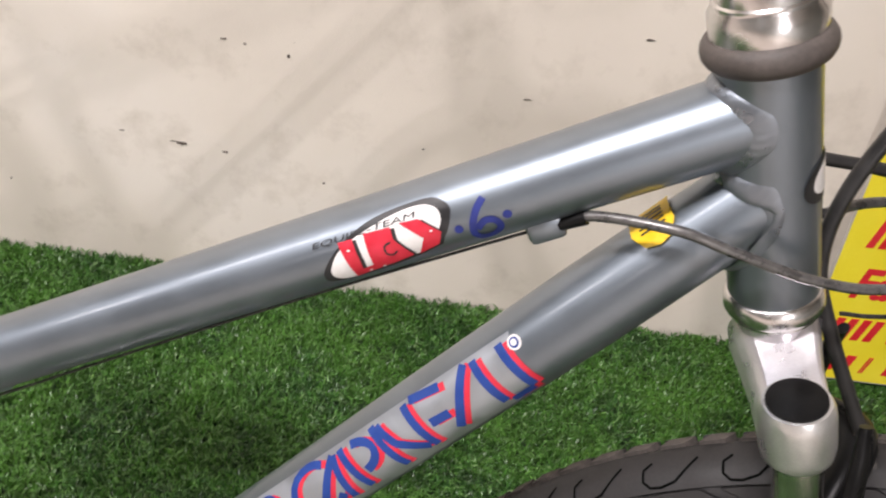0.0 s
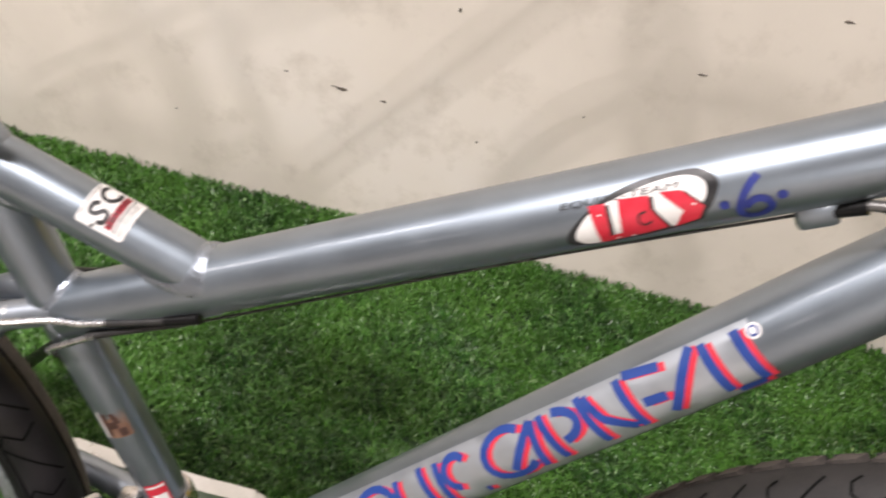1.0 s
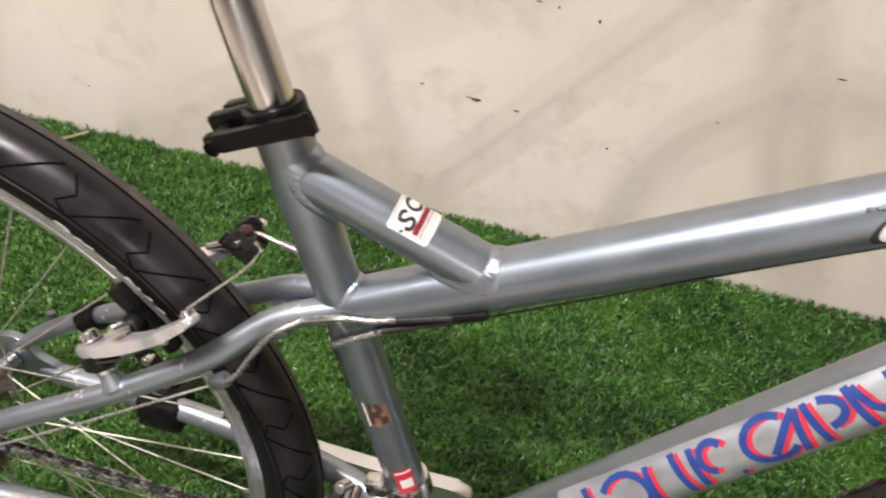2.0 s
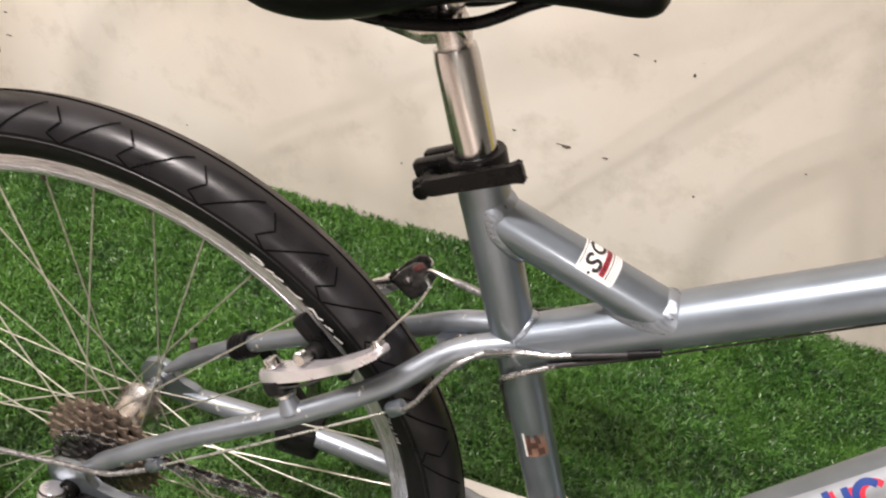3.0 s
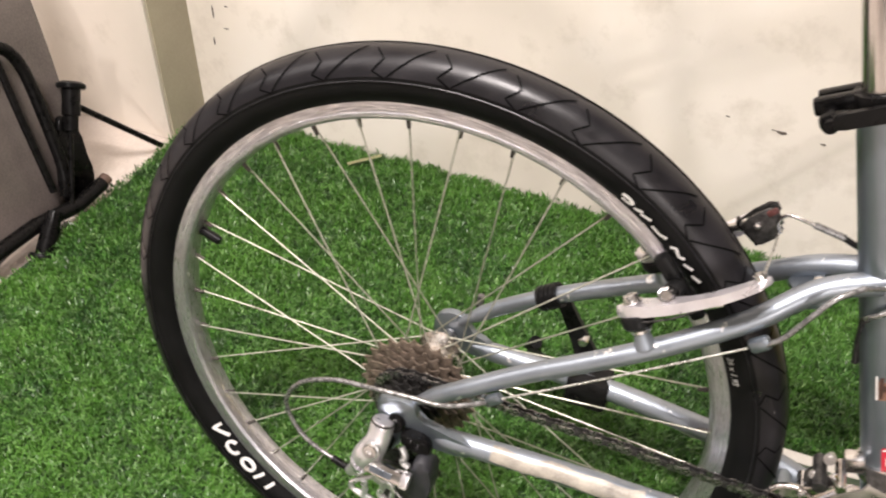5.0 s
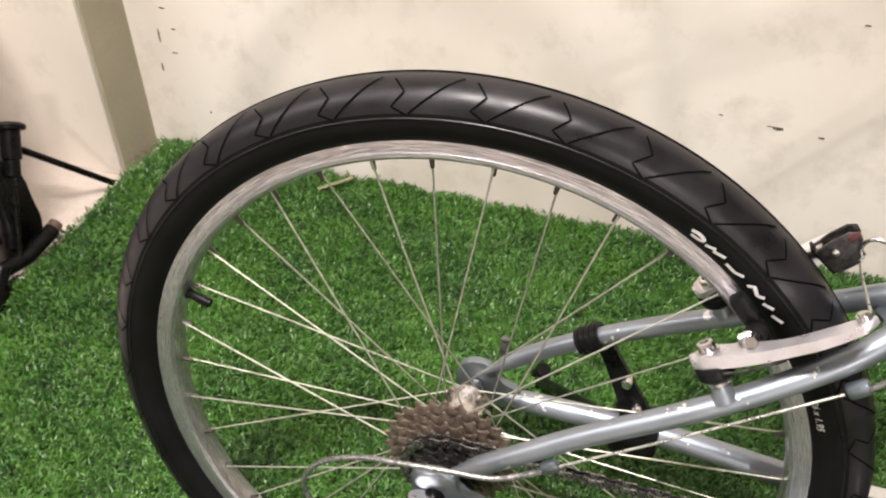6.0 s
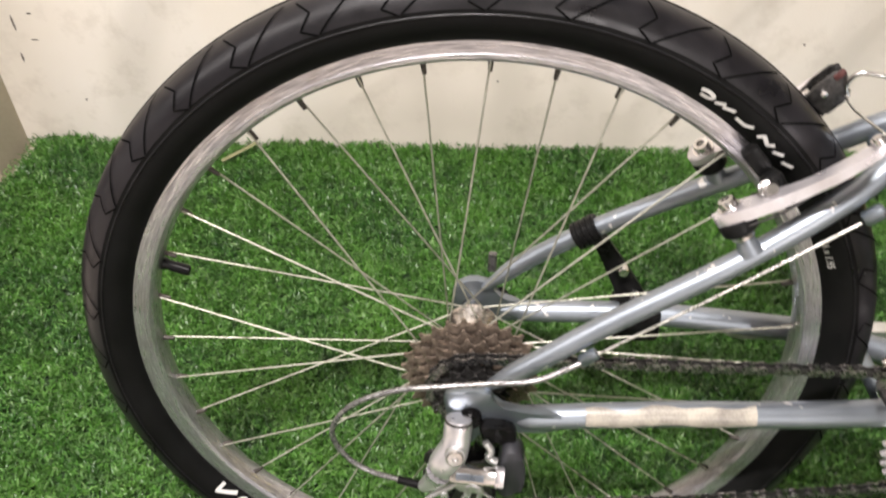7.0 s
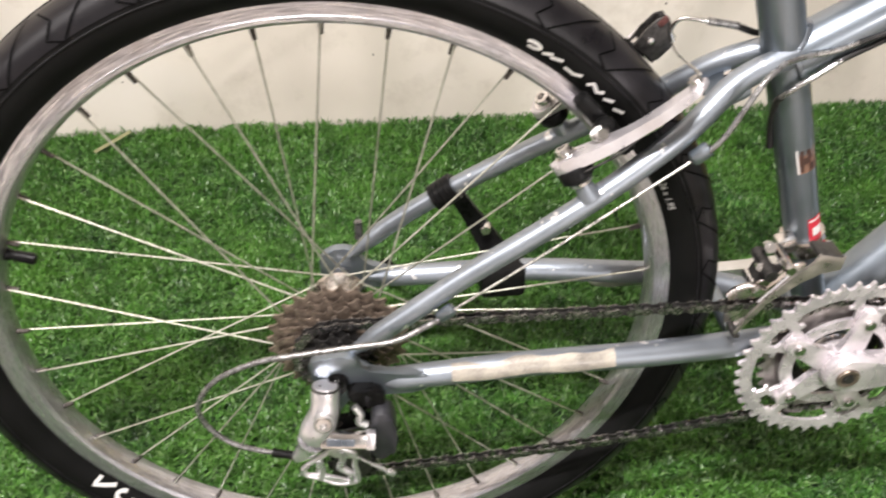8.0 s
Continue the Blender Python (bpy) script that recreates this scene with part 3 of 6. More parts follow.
# cable guides under the top tube and on the stay
place_top = on_tube(TOP_A, TOP_B, R_TOP)
part("cable_stop", block((0.018, 0.010, 0.0125), (0.7160, -0.0085, 0.4095), Matrix.Rotation(-math.atan2(0.2542, 0.461), 4, "Y"), 0.003), PAINT, bike)
part("cable_stop", block((0.018, 0.009, 0.009), place_top(0.092, -0.033, 0.002), Matrix.Rotation(-math.atan2(0.2542, 0.461), 4, "Y"), 0.003), PAINT, bike)
part("cable_stop", block((0.016, 0.008, 0.010), (0.0875, -0.073, 0.066), Matrix.Rotation(-0.68, 4, "Y"), 0.003), PAINT, bike)
part("cable_stop", block((0.016, 0.009, 0.011), (0.2735, -0.0460, 0.1775), Matrix.Rotation(-0.70, 4, "Y"), 0.003), PAINT, bike)


def cable(name, points, r, mat, parent=bike, n=8, segs=10, label=""):
    return part(name, sweep(bmesh.new(), spline(points, n), r, segs), mat, parent, label)


# rear gear cable: along the top tube, past the seat tube, down the stay, round to the derailleur
cable("gear_cable_housing", [(0.428, -0.017, 0.259), (0.405, -0.018, 0.251), (0.383, -0.0195, 0.2440)], 0.0022, HOSE)
cable("gear_cable_housing", [(0.385, -0.0193, 0.2446), (0.366, -0.0210, 0.2395), (0.348, -0.0225, 0.2375), (0.3250, -0.033, 0.2375)], 0.0021, SILVER)
cable("gear_cable_housing", [(0.3262, -0.0325, 0.2377), (0.3100, -0.042, 0.2290), (0.2990, -0.0465, 0.2130), (0.2875, -0.0485, 0.1915), (0.278, -0.0485, 0.1800)], 0.0021, SHEATH)
cable("cable_ferrule", [(0.418, -0.0172, 0.2555), (0.438, -0.0168, 0.2635)], 0.0034, BLACK)
cable("gear_wire", [(0.266, -0.048, 0.1720), (0.175, -0.062, 0.117), (0.094, -0.074, 0.070)], 0.0011, WIRE)
cable("gear_cable_housing", [(0.082, -0.076, 0.062), (0.048, -0.083, 0.050), (0.013, -0.085, 0.048), (-0.022, -0.087, 0.046), (-0.057, -0.087, 0.041), (-0.092, -0.085, 0.022), (-0.110, -0.083, -0.008), (-0.104, -0.083, -0.036), (-0.083, -0.085, -0.056), (-0.041, -0.088, -0.069)], 0.0023, SHEATH)
cable("cable_ferrule", [(-0.060, -0.0865, -0.0645), (-0.036, -0.0885, -0.0700)], 0.0036, BLACKMETAL)
# front derailleur cable under the top tube and down behind the seat tube
cable("gear_cable_housing", [(0.428, -0.012, 0.253), (0.375, -0.019, 0.232), (0.372, -0.0196, 0.2305)], 0.0023, HOSE)
cable("gear_cable_housing", [(0.374, -0.0195, 0.2315), (0.360, -0.0205, 0.2225), (0.350, -0.021, 0.216), (0.342, -0.019, 0.208), (0.3405, -0.013, 0.201)], 0.0022, SILVER)
cable("gear_cable_housing", [(0.3406, -0.0135, 0.2015), (0.3405, -0.008, 0.194), (0.345, 0.000, 0.172), (0.350, 0.002, 0.150)], 0.0027, HOSE)
cable("gear_wire", [(0.722, -0.006, 0.411), (0.60, -0.008, 0.347), (0.43, -0.011, 0.252)], 0.0008, DARKSTEEL)

# cables ahead of the head tube
cable("cable_housing", [(0.720, -0.010, 0.4125), (0.735, -0.0155, 0.4225), (0.768, -0.030, 0.429), (0.794, -0.034, 0.424), (0.833, -0.034, 0.415), (0.872, -0.030, 0.414), (0.95, -0.02, 0.43), (1.02, 0.02, 0.50)], 0.0025, CABLE)
cable("cable_ferrule", [(0.7215, -0.0105, 0.4135), (0.7318, -0.0140, 0.4205)], 0.0036, BLACK)
cable("cable_housing", [(0.85, 0.10, 0.415), (0.90, 0.095, 0.414), (0.98, 0.085, 0.42), (1.05, 0.05, 0.50)], 0.0040, HOSE)
cable("cable_housing", [(0.848, 0.010, 0.425), (0.88, 0.030, 0.424), (0.95, 0.05, 0.425), (1.05, 0.05, 0.47)], 0.0028, CABLE)
cable("brake_hose", [(0.905, 0.02, 0.60), (0.874, 0.015, 0.50), (0.853, 0.008, 0.442), (0.852, 0.002, 0.402), (0.868, -0.006, 0.368), (0.892, -0.012, 0.330), (0.905, -0.015, 0.310)], 0.0038, HOSE)
cable("brake_noodle", [(0.904, -0.015, 0.312), (0.922, -0.016, 0.285), (0.935, -0.010, 0.262)], 0.0042, CHROME)
cable("gear_wire", [(0.872, 0.0, 0.376), (0.90, 0.004, 0.375), (0.99, 0.02, 0.38)], 0.0012, DARKSTEEL)

# headset, stem foot and crown
cup = V(HEAD_B)
part("rubber_bumper_ring", lathe([(0.0214 + 0.0056 * math.cos(a), 0.0066 * math.sin(a)) for a in [k * math.pi / 8 for k in range(16)]], cup + HEAD_D * 0.0045, HEAD_D, 48, closed=True), RUBBERRING, bike, "grey-brown rubber bumper ring")
part("upper_headset_cup", lathe([(0.021, 0.004), (0.0228, 0.008), (0.0235, 0.020), (0.0215, 0.023), (0.0215, 0.025), (0.0205, 0.026), (0.0195, 0.040), (0.017, 0.044), (0.0145, 0.045), (0.0145, 0.075)], cup, HEAD_D, 48), CHROME, bike)
part("lower_headset_cup", lathe([(0.0214, 0.004), (0.0226, 0.003), (0.0236, -0.001), (0.0238, -0.005), (0.0228, -0.0075), (0.0214, -0.008), (0.0214, -0.010), (0.018, -0.011)], HEAD_A, HEAD_D, 48), CHROME, bike)
part("stem", sweep(bmesh.new(), spline([cup + HEAD_D * 0.05, cup + HEAD_D * 0.12, cup + HEAD_D * 0.15 + V((0.02, 0, 0)), cup + HEAD_D * 0.17 + V((0.09, 0, 0))]), [0.0140, 0.0165], 28), CHROME, bike)

# ---------------------------------------------------------------- rear wheel


def tyre_point(turn, v, rc, a, b, lift=0.0, centre=V((0, 0, 0))):
    """A point of the tyre: turn round the axle, v round the section from the crown to the rider's right."""
    r = rc + (b + lift) * math.cos(v)
    return centre + V((r * math.cos(turn), -(a + lift) * math.sin(v), r * math.sin(turn)))


RC, TA, TB = 0.3060, 0.0240, 0.0240
rear = group_part("rear_wheel", bike)
rear.matrix_local = Matrix.Translation((0, 0, RADIUS)) @ Matrix.Rotation(-0.018, 4, "X")


def tyre_mesh(rc, a, b, v0, v1, steps, segs=144, centre=V((0, 0, 0)), lift=0.0):
    bm = bmesh.new()
    rings = []
    for k in range(segs):
        t = 2 * math.pi * k / segs
        rings.append([bm.verts.new(tyre_point(t, v0 + (v1 - v0) * i / steps, rc, a, b, lift, centre)) for i in range(steps + 1)])
    for k in range(segs):
        p, q = rings[k], rings[(k + 1) % segs]
        for i in range(steps):
            bm.faces.new((p[i], p[i + 1], q[i + 1], q[i]))
    return bm


part("tyre", tyre_mesh(RC, TA, TB, radians(-150), radians(150), 30), SIDEWALL, rear, "black slick tyre with slanting grooves")
part("tread", tyre_mesh(RC, TA, TB, radians(-80), radians(80), 24, 180, lift=0.0006), RUBBER, rear, "worn black tread")
bm = bmesh.new()
for side in (1, -1):
    sweep(bm, [tyre_point(2 * math.pi * k / 160, side * radians(88), RC, TA, TB, 0.0003) for k in range(160)], 0.0007, 6, closed=True)
part("mould_seam", bm, RUBBER, rear)

# grooves: one long slant and one zigzag, repeated round the tread
UNITS = 36
STEP = 2 * math.pi / UNITS


def groove_mesh(lines, step, arm, width, rc, a, b, lift):
    """One groove of a tread as a thin dark strip, its first end at angle zero."""
    bm = bmesh.new()
    for line in lines:
        pts = []
        for (u0, v0), (u1, v1) in zip(line, line[1:]):
            pts += [(u0 + (u1 - u0) * i / 5, v0 + (v1 - v0) * i / 5) for i in range(5)]
        pts.append(line[-1])
        shape = stroke([(-u * step * arm, radians(v) * a) for u, v in pts], width)
        n = len(pts)
        vs = [bm.verts.new(tyre_point(x / arm, y / a, rc, a, b, lift)) for x, y in shape]
        for i in range(n - 1):
            bm.faces.new((vs[i], vs[i + 1], vs[2 * n - 2 - i], vs[2 * n - 1 - i]))
    return link_mesh("tread_groove", bm, GROOVE)


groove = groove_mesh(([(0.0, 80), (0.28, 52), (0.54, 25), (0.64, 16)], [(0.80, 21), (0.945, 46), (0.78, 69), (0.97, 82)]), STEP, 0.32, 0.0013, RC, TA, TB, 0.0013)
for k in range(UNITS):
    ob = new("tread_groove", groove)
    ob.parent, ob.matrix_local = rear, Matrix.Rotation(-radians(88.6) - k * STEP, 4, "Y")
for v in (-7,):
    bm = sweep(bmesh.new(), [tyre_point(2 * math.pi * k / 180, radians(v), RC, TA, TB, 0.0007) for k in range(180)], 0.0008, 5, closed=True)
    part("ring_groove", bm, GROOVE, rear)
part("dusty_edge", tyre_mesh(RC, TA, TB, radians(-62), radians(-9), 6, 180, lift=0.0009), DUST, rear, "dusty edge of the tread")


def tyre_text(text, size, start, v_mid, flip=1, name="size_marking"):
    """White moulded writing on the right sidewall; start: the angle where it begins, running forward and down."""
    bm = lettering(text, size)
    bmesh.ops.triangulate(bm, faces=bm.faces[:])
    for v in bm.verts:
        x, y = v.co.x, v.co.y
        v.co = tyre_point(start - flip * x / 0.302, radians(v_mid) - flip * (y - size * 0.35) / TA, RC, TA, TB, 0.0008)
    return part(name, bm, WHITE, rear, "white size marking")


def tyre_strokes(lines, width, name):
    """White brand marks as plain strokes on the right sidewall; lines of (angle round the wheel, angle round the section)."""
    bm = bmesh.new()
    for line in lines:
        pts = []
        for (a0, v0), (a1, v1) in zip(line, line[1:]):
            pts += [(a0 + (a1 - a0) * i / 5, v0 + (v1 - v0) * i / 5) for i in range(5)]
        pts.append(line[-1])
        shape = stroke([(radians(a) * 0.298, radians(v) * TA) for a, v in pts], width)
        n = len(pts)
        vs = [bm.verts.new(tyre_point(x / 0.298, y / TA, RC, TA, TB, 0.0009)) for x, y in shape]
        for i in range(n - 1):
            bm.faces.new((vs[i], vs[i + 1], vs[2 * n - 2 - i], vs[2 * n - 1 - i]))
    return part(name, bm, WHITE, rear, "white brand marking as plain strokes")


def ring_line(a, v, ra, rv, start=0, end=360, n=12):
    return [(a + ra * math.cos(radians(start + (end - start) * i / n)), v + rv * math.sin(radians(start + (end - start) * i / n))) for i in range(n + 1)]


tyre_text("26 x 1.95", 0.0078, radians(27.6), 121)
tyre_strokes([ring_line(58.8, 114, 1.15, 5.5, 60, 330), [(57.0, 119), (55.7, 111)], [(55.7, 118), (54.0, 111)], [(53.2, 119), (51.5, 120), (50.4, 112)],
              [(48.9, 120), (48.4, 110), (46.9, 118), (46.3, 109)], [(45.5, 119), (44.2, 109)], [(43.3, 119), (41.8, 110)]], 0.0028, "brand_marking")
tyre_strokes([[(213.9, 137), (213.9, 112), (217.5, 136)], ring_line(220.4, 122, 1.7, 13, 100, 380), ring_line(225.8, 122, 1.8, 12), [(229.0, 107), (230.0, 137)], [(232.6, 108), (233.3, 137)]], 0.0042, "brand_marking")

rim_profile = [(0.2895, -0.0118), (0.2885, -0.0134), (0.2868, -0.0136), (0.2862, -0.0131), (0.2768, -0.0128), (0.2762, -0.0132), (0.2730, -0.0128), (0.2705, -0.0105), (0.2688, -0.005), (0.2682, 0.0), (0.2688, 0.005), (0.2705, 0.0105), (0.2730, 0.0128), (0.2762, 0.0132), (0.2768, 0.0128), (0.2862, 0.0131), (0.2868, 0.0136), (0.2885, 0.0134), (0.2895, 0.0118), (0.2830, 0.0100), (0.2760, 0.0), (0.2830, -0.0100)]
rim = part("rim", lathe(rim_profile, (0, 0, 0), (0, 1, 0), 180, closed=True), RIM, rear, "worn silver alloy rim", sharp=30)
part("hub_shell", lathe([(0.0, -0.050), (0.010, -0.050), (0.012, -0.046), (0.012, -0.022), (0.0285, -0.021), (0.029, -0.018), (0.0225, -0.0165), (0.0185, -0.010), (0.0175, 0.006), (0.0190, 0.026), (0.0240, 0.032), (0.0245, 0.0355), (0.016, 0.0365), (0.012, 0.044), (0.010, 0.062), (0.0, 0.062)], (0, 0, 0), (0, 1, 0), 40), HUBSTEEL, rear, "grimy silver hub")
part("valve", sweep(bmesh.new(), [tyre_point(radians(160), 0, 0.0, 0, 0) + V((math.cos(radians(160)), 0, math.sin(radians(160)))) * r for r in (0.268, 0.263, 0.256, 0.247, 0.2455)], [0.0055, 0.0042, 0.0046, 0.0046, 0.0030], 14), BLACK, rear, "black rubber valve cap")

FLANGE = {-1: (-0.0195, 0.0255), 1: (0.034, 0.0215)}
made = {}
for side in (-1, 1):
    for lead in (-1, 1):
        y, r = FLANGE[side]
        end = V((r * math.cos(lead * radians(66)), y, r * math.sin(lead * radians(66))))
        made[side, lead] = link_mesh("spoke", sweep(bmesh.new(), [end, V((0.2690, side * 0.0015, 0))], 0.00080, 7), SPOKE)
nipple_mesh = link_mesh("nipple", lathe([(0.0, -0.0105), (0.0015, -0.0105), (0.0019, -0.007), (0.0022, -0.002), (0.0028, 0.001)], (0.2695, 0, 0), (1, 0, 0), 10), NIPPLE)
for k in range(36):
    turn = Matrix.Rotation(-radians(87.6 + 10 * k), 4, "Y")
    side, lead = (-1, 1)[k % 2], (1, -1)[(k // 2) % 2]
    for name, me in (("spoke", made[side, lead]), ("nipple", nipple_mesh)):
        ob = new(name, me)
        ob.parent, ob.matrix_local = rear, turn


def toothed(teeth, depth, root):
    """The outline of a sprocket."""
    out = []
    for k in range(teeth):
        for f, r in ((0.0, root), (0.28, root + depth * 0.35), (0.42, root + depth), (0.58, root + depth), (0.72, root + depth * 0.35)):
            a = 2 * math.pi * (k + f) / teeth
            out.append((r * math.cos(a), r * math.sin(a)))
    return out


def annulus(outer, inner_r, thick, place, bm=None):
    """A flat ring: an outline outside, a circle inside."""
    bm = bm or bmesh.new()
    n = len(outer)
    loops = []
    for h in (-thick / 2, thick / 2):
        loops.append([bm.verts.new(place(x, y, h)) for x, y in outer])
        loops.append([bm.verts.new(place(inner_r * x / math.hypot(x, y), inner_r * y / math.hypot(x, y), h)) for x, y in outer])
    o0, i0, o1, i1 = loops
    for k in range(n):
        j = (k + 1) % n
        for a, b in ((o0, i0), (i1, o1), (o1, o0), (i0, i1)):
            bm.faces.new((a[k], a[j], b[j], b[k]))
    return bm


def flat_y(cx, y0, cz):
    return lambda x, y, h: V((cx + x, y0 + h, cz + y))


cassette = group_part("cassette", bike, "rusty brown sprocket cassette")
for k, teeth in enumerate((28, 24, 21, 18, 15, 13, 11)):
    root = teeth * 0.0127 / (2 * math.pi) - 0.0032
    part("sprocket", annulus(toothed(teeth, 0.0062, root), 0.017 if k > 3 else 0.022, 0.0022, flat_y(0, -0.0245 - 0.0048 * k, 0)), RUST if k < 4 else DARKSTEEL, cassette, sharp=25)
part("lockring", lathe([(0.008, 0.004), (0.014, 0.004), (0.0155, 0.002), (0.0155, -0.03), (0.016, -0.03)], (0, -0.056, 0), (0, -1, 0), 24), DARKSTEEL, cassette)

# ---------------------------------------------------------------- front wheel and fork
STEER = Matrix.Translation(HEAD_A) @ Matrix.Rotation(-0.2, 4, HEAD_D) @ Matrix.Translation(-HEAD_A)
leg = STEER.inverted() @ V((0.8395, -0.051, 0.3585))
LEG_TOP = {s: V((leg.x, -s * leg.y, leg.z)) for s in (-1, 1)}
FRONT = V((1.004, 0, -0.0095))
front = group_part("front_wheel", bike)
front.matrix_local = Matrix.Translation((0, 0, RADIUS)) @ STEER
FRC, FTA, FTB = 0.2875, 0.0255, 0.0250
part("tyre", tyre_mesh(FRC, FTA, FTB, radians(-150), radians(150), 24, 120, FRONT), DUSTY, front, "dusty grey knobbly tyre")


def crown_strip(v0, v1, lift, steps=8, segs=150):
    return tyre_mesh(FRC, FTA, FTB, radians(v0), radians(v1), steps, segs, FRONT, lift)


def lug(bm, t0, half_t, v, half_v, skew, high):
    """One raised rubber lug on the tyre."""
    low, top = [], []
    for du, dv in ((-1, -1), (0, -1.06), (1, -1), (1, 1), (0, 1.06), (-1, 1)):
        sk = skew * dv * half_t
        low.append(bm.verts.new(tyre_point(t0 + du * half_t + sk, radians(v + dv * half_v), FRC, FTA, FTB, -0.0005, FRONT)))
        top.append(bm.verts.new(tyre_point(t0 + du * half_t * 0.90 + sk, radians(v + dv * half_v * 0.88), FRC, FTA, FTB, high, FRONT)))
    bm.faces.new(top)
    for i in range(6):
        bm.faces.new((low[i], low[(i + 1) % 6], top[(i + 1) % 6], top[i]))
    return bm


knob_rng = random.Random(7)
bm = crown_strip(-15, 42, 0.0024)
for k in range(84):
    lug(bm, 2 * math.pi * k / 84, 0.62 * math.pi / 84, -45, 8, 0.35, 0.0036 + knob_rng.uniform(-0.0003, 0.0003))
    if k % 2:
        lug(bm, 2 * math.pi * k / 84, 0.80 * math.pi / 42, 53, 9, -0.35, 0.0026 + knob_rng.uniform(-0.0003, 0.0003))
part("tread_pattern", bm, DUSTY, front)
edge = link_mesh("edge_lug", lug(bmesh.new(), 0.0, 0.70 * math.pi / 84, -25, 9, 0.35, 0.0044), DUST)
for k in range(84):
    ob = new("edge_lug", edge)
    ob.parent, ob.matrix_local = front, Matrix.Translation(FRONT) @ Matrix.Rotation(2 * math.pi * k / 84, 4, "Y") @ Matrix.Translation(-FRONT)
groove = groove_mesh([[(0.14, 6), (0.02, 14), (0.0, 28), (0.08, 36), (0.22, 37), (0.41, 32)], [(0.41, 32), (0.56, 19), (0.72, 5)]], 2 * math.pi / 42, 0.31, 0.0014, FRC, FTA, FTB, 0.0028)
for k in range(42):
    ob = new("tread_groove", groove)
    ob.parent, ob.matrix_local = front, Matrix.Translation(FRONT) @ Matrix.Rotation(-radians(128.2) - 2 * math.pi * k / 42, 4, "Y")
part("rim", lathe([(r - 0.0125, h) for r, h in rim_profile], FRONT, (0, 1, 0), 120, closed=True), RIM, front, sharp=30)
part("hub_shell", lathe([(0.0, -0.052), (0.008, -0.052), (0.010, -0.036), (0.020, -0.034), (0.020, -0.030), (0.014, -0.02), (0.014, 0.02), (0.020, 0.030), (0.020, 0.034), (0.010, 0.036), (0.008, 0.052), (0.0, 0.052)], FRONT, (0, 1, 0), 28), ALLOY, front)
for k in range(36):
    side, lead = (-1, 1)[k % 2], (-1, 1)[(k // 2) % 2]
    ob = new("spoke", made[side, lead])
    ob.parent, ob.matrix_local = front, Matrix.Translation(FRONT) @ Matrix.Rotation(-radians(5 + 10 * k), 4, "Y") @ Matrix.Diagonal((0.955, 1, 0.955, 1))

fork = group_part("suspension_fork", bike)
fork.matrix_local = Matrix.Translation((0, 0, RADIUS)) @ STEER
crown_c = HEAD_A - HEAD_D * 0.020
bm = lathe([(0.010, 0.0098), (0.0165, 0.0094), (0.0175, 0.0080), (0.0175, -0.016), (0.010, -0.020)], crown_c, HEAD_D, 40)
ahead = V((0, 1, 0)).cross(HEAD_D)
for s in (-1, 1):
    a, b = HEAD_A - HEAD_D * 0.0250, LEG_TOP[s] - HEAD_D * 0.0165
    rings = []
    for k in range(9):
        f = k / 8
        c = a.lerp(b, f) - HEAD_D * 0.003 * math.sin(f * math.pi)
        w, h = 0.0222 - 0.0052 * f - 0.0020 * math.sin(f * math.pi), 0.0145
        ring = [(-w, -h * 0.8), (-w, 0.10 * h), (-w * 0.95, 0.40 * h), (-w * 0.70, 0.92 * h), (-w * 0.62, h), (w * 0.80, h), (w * 0.90, 0.92 * h), (w, 0.50 * h), (w, -h * 0.8), (w * 0.6, -h), (-w * 0.6, -h)]
        rings.append([bm.verts.new(c + ahead * x + HEAD_D * y) for x, y in ring])
    for p, q in zip(rings, rings[1:]):
        for i in range(11):
            j = (i + 1) % 11
            bm.faces.new((p[i], p[j], q[j], q[i]) if s < 0 else (p[j], p[i], q[i], q[j]))
part("crown", bm, BRIGHT, fork, "bright cast alloy fork crown", sharp=24)
for s in (-1, 1):
    t = LEG_TOP[s]
    part("crown_socket", lathe([(0.0132, 0.0022), (0.0152, 0.0020), (0.0167, -0.001), (0.0173, -0.006), (0.0175, -0.025), (0.0166, -0.030), (0.0140, -0.0335), (0.0115, -0.034)], t, HEAD_D, 44), ALLOY, fork)
    part("top_cap", lathe([(0.0, 0.0042), (0.0112, 0.0042), (0.0136, 0.0034), (0.0140, 0.0), (0.0140, -0.003)], t, HEAD_D, 36), BLACK, fork, "black plastic top cap")
    part("stanchion", sweep(bmesh.new(), [t - HEAD_D * 0.030, t - HEAD_D * 0.150], 0.0122, 28), CHROME, fork)
    part("lower_leg", sweep(bmesh.new(), [t - HEAD_D * 0.140, t - HEAD_D * 0.15, t - HEAD_D * 0.26, t - HEAD_D * 0.365], [0.0175, 0.019, 0.0175, 0.014], 28), BLACK, fork)
    d = t - HEAD_D * 0.365
    part("fork_dropout", slab(rounded([(d.x - 0.012, d.z + 0.02), (d.x + 0.012, d.z + 0.02), (FRONT.x + 0.014, FRONT.z), (FRONT.x, FRONT.z - 0.014), (FRONT.x - 0.014, FRONT.z)], 4), 0.008, lambda x, y, h, s=s: V((x, s * 0.056 + h, y)), 0.001), BLACK, fork)
part("brake_arch", sweep(bmesh.new(), spline([LEG_TOP[-1] - HEAD_D * 0.150 + V((0.012, 0, 0)), V((0.893, -0.045, 0.270)), V((0.910, 0, 0.302)), V((0.893, 0.045, 0.270)), LEG_TOP[1] - HEAD_D * 0.150 + V((0.012, 0, 0))]), 0.010, 18), BLACK, fork)
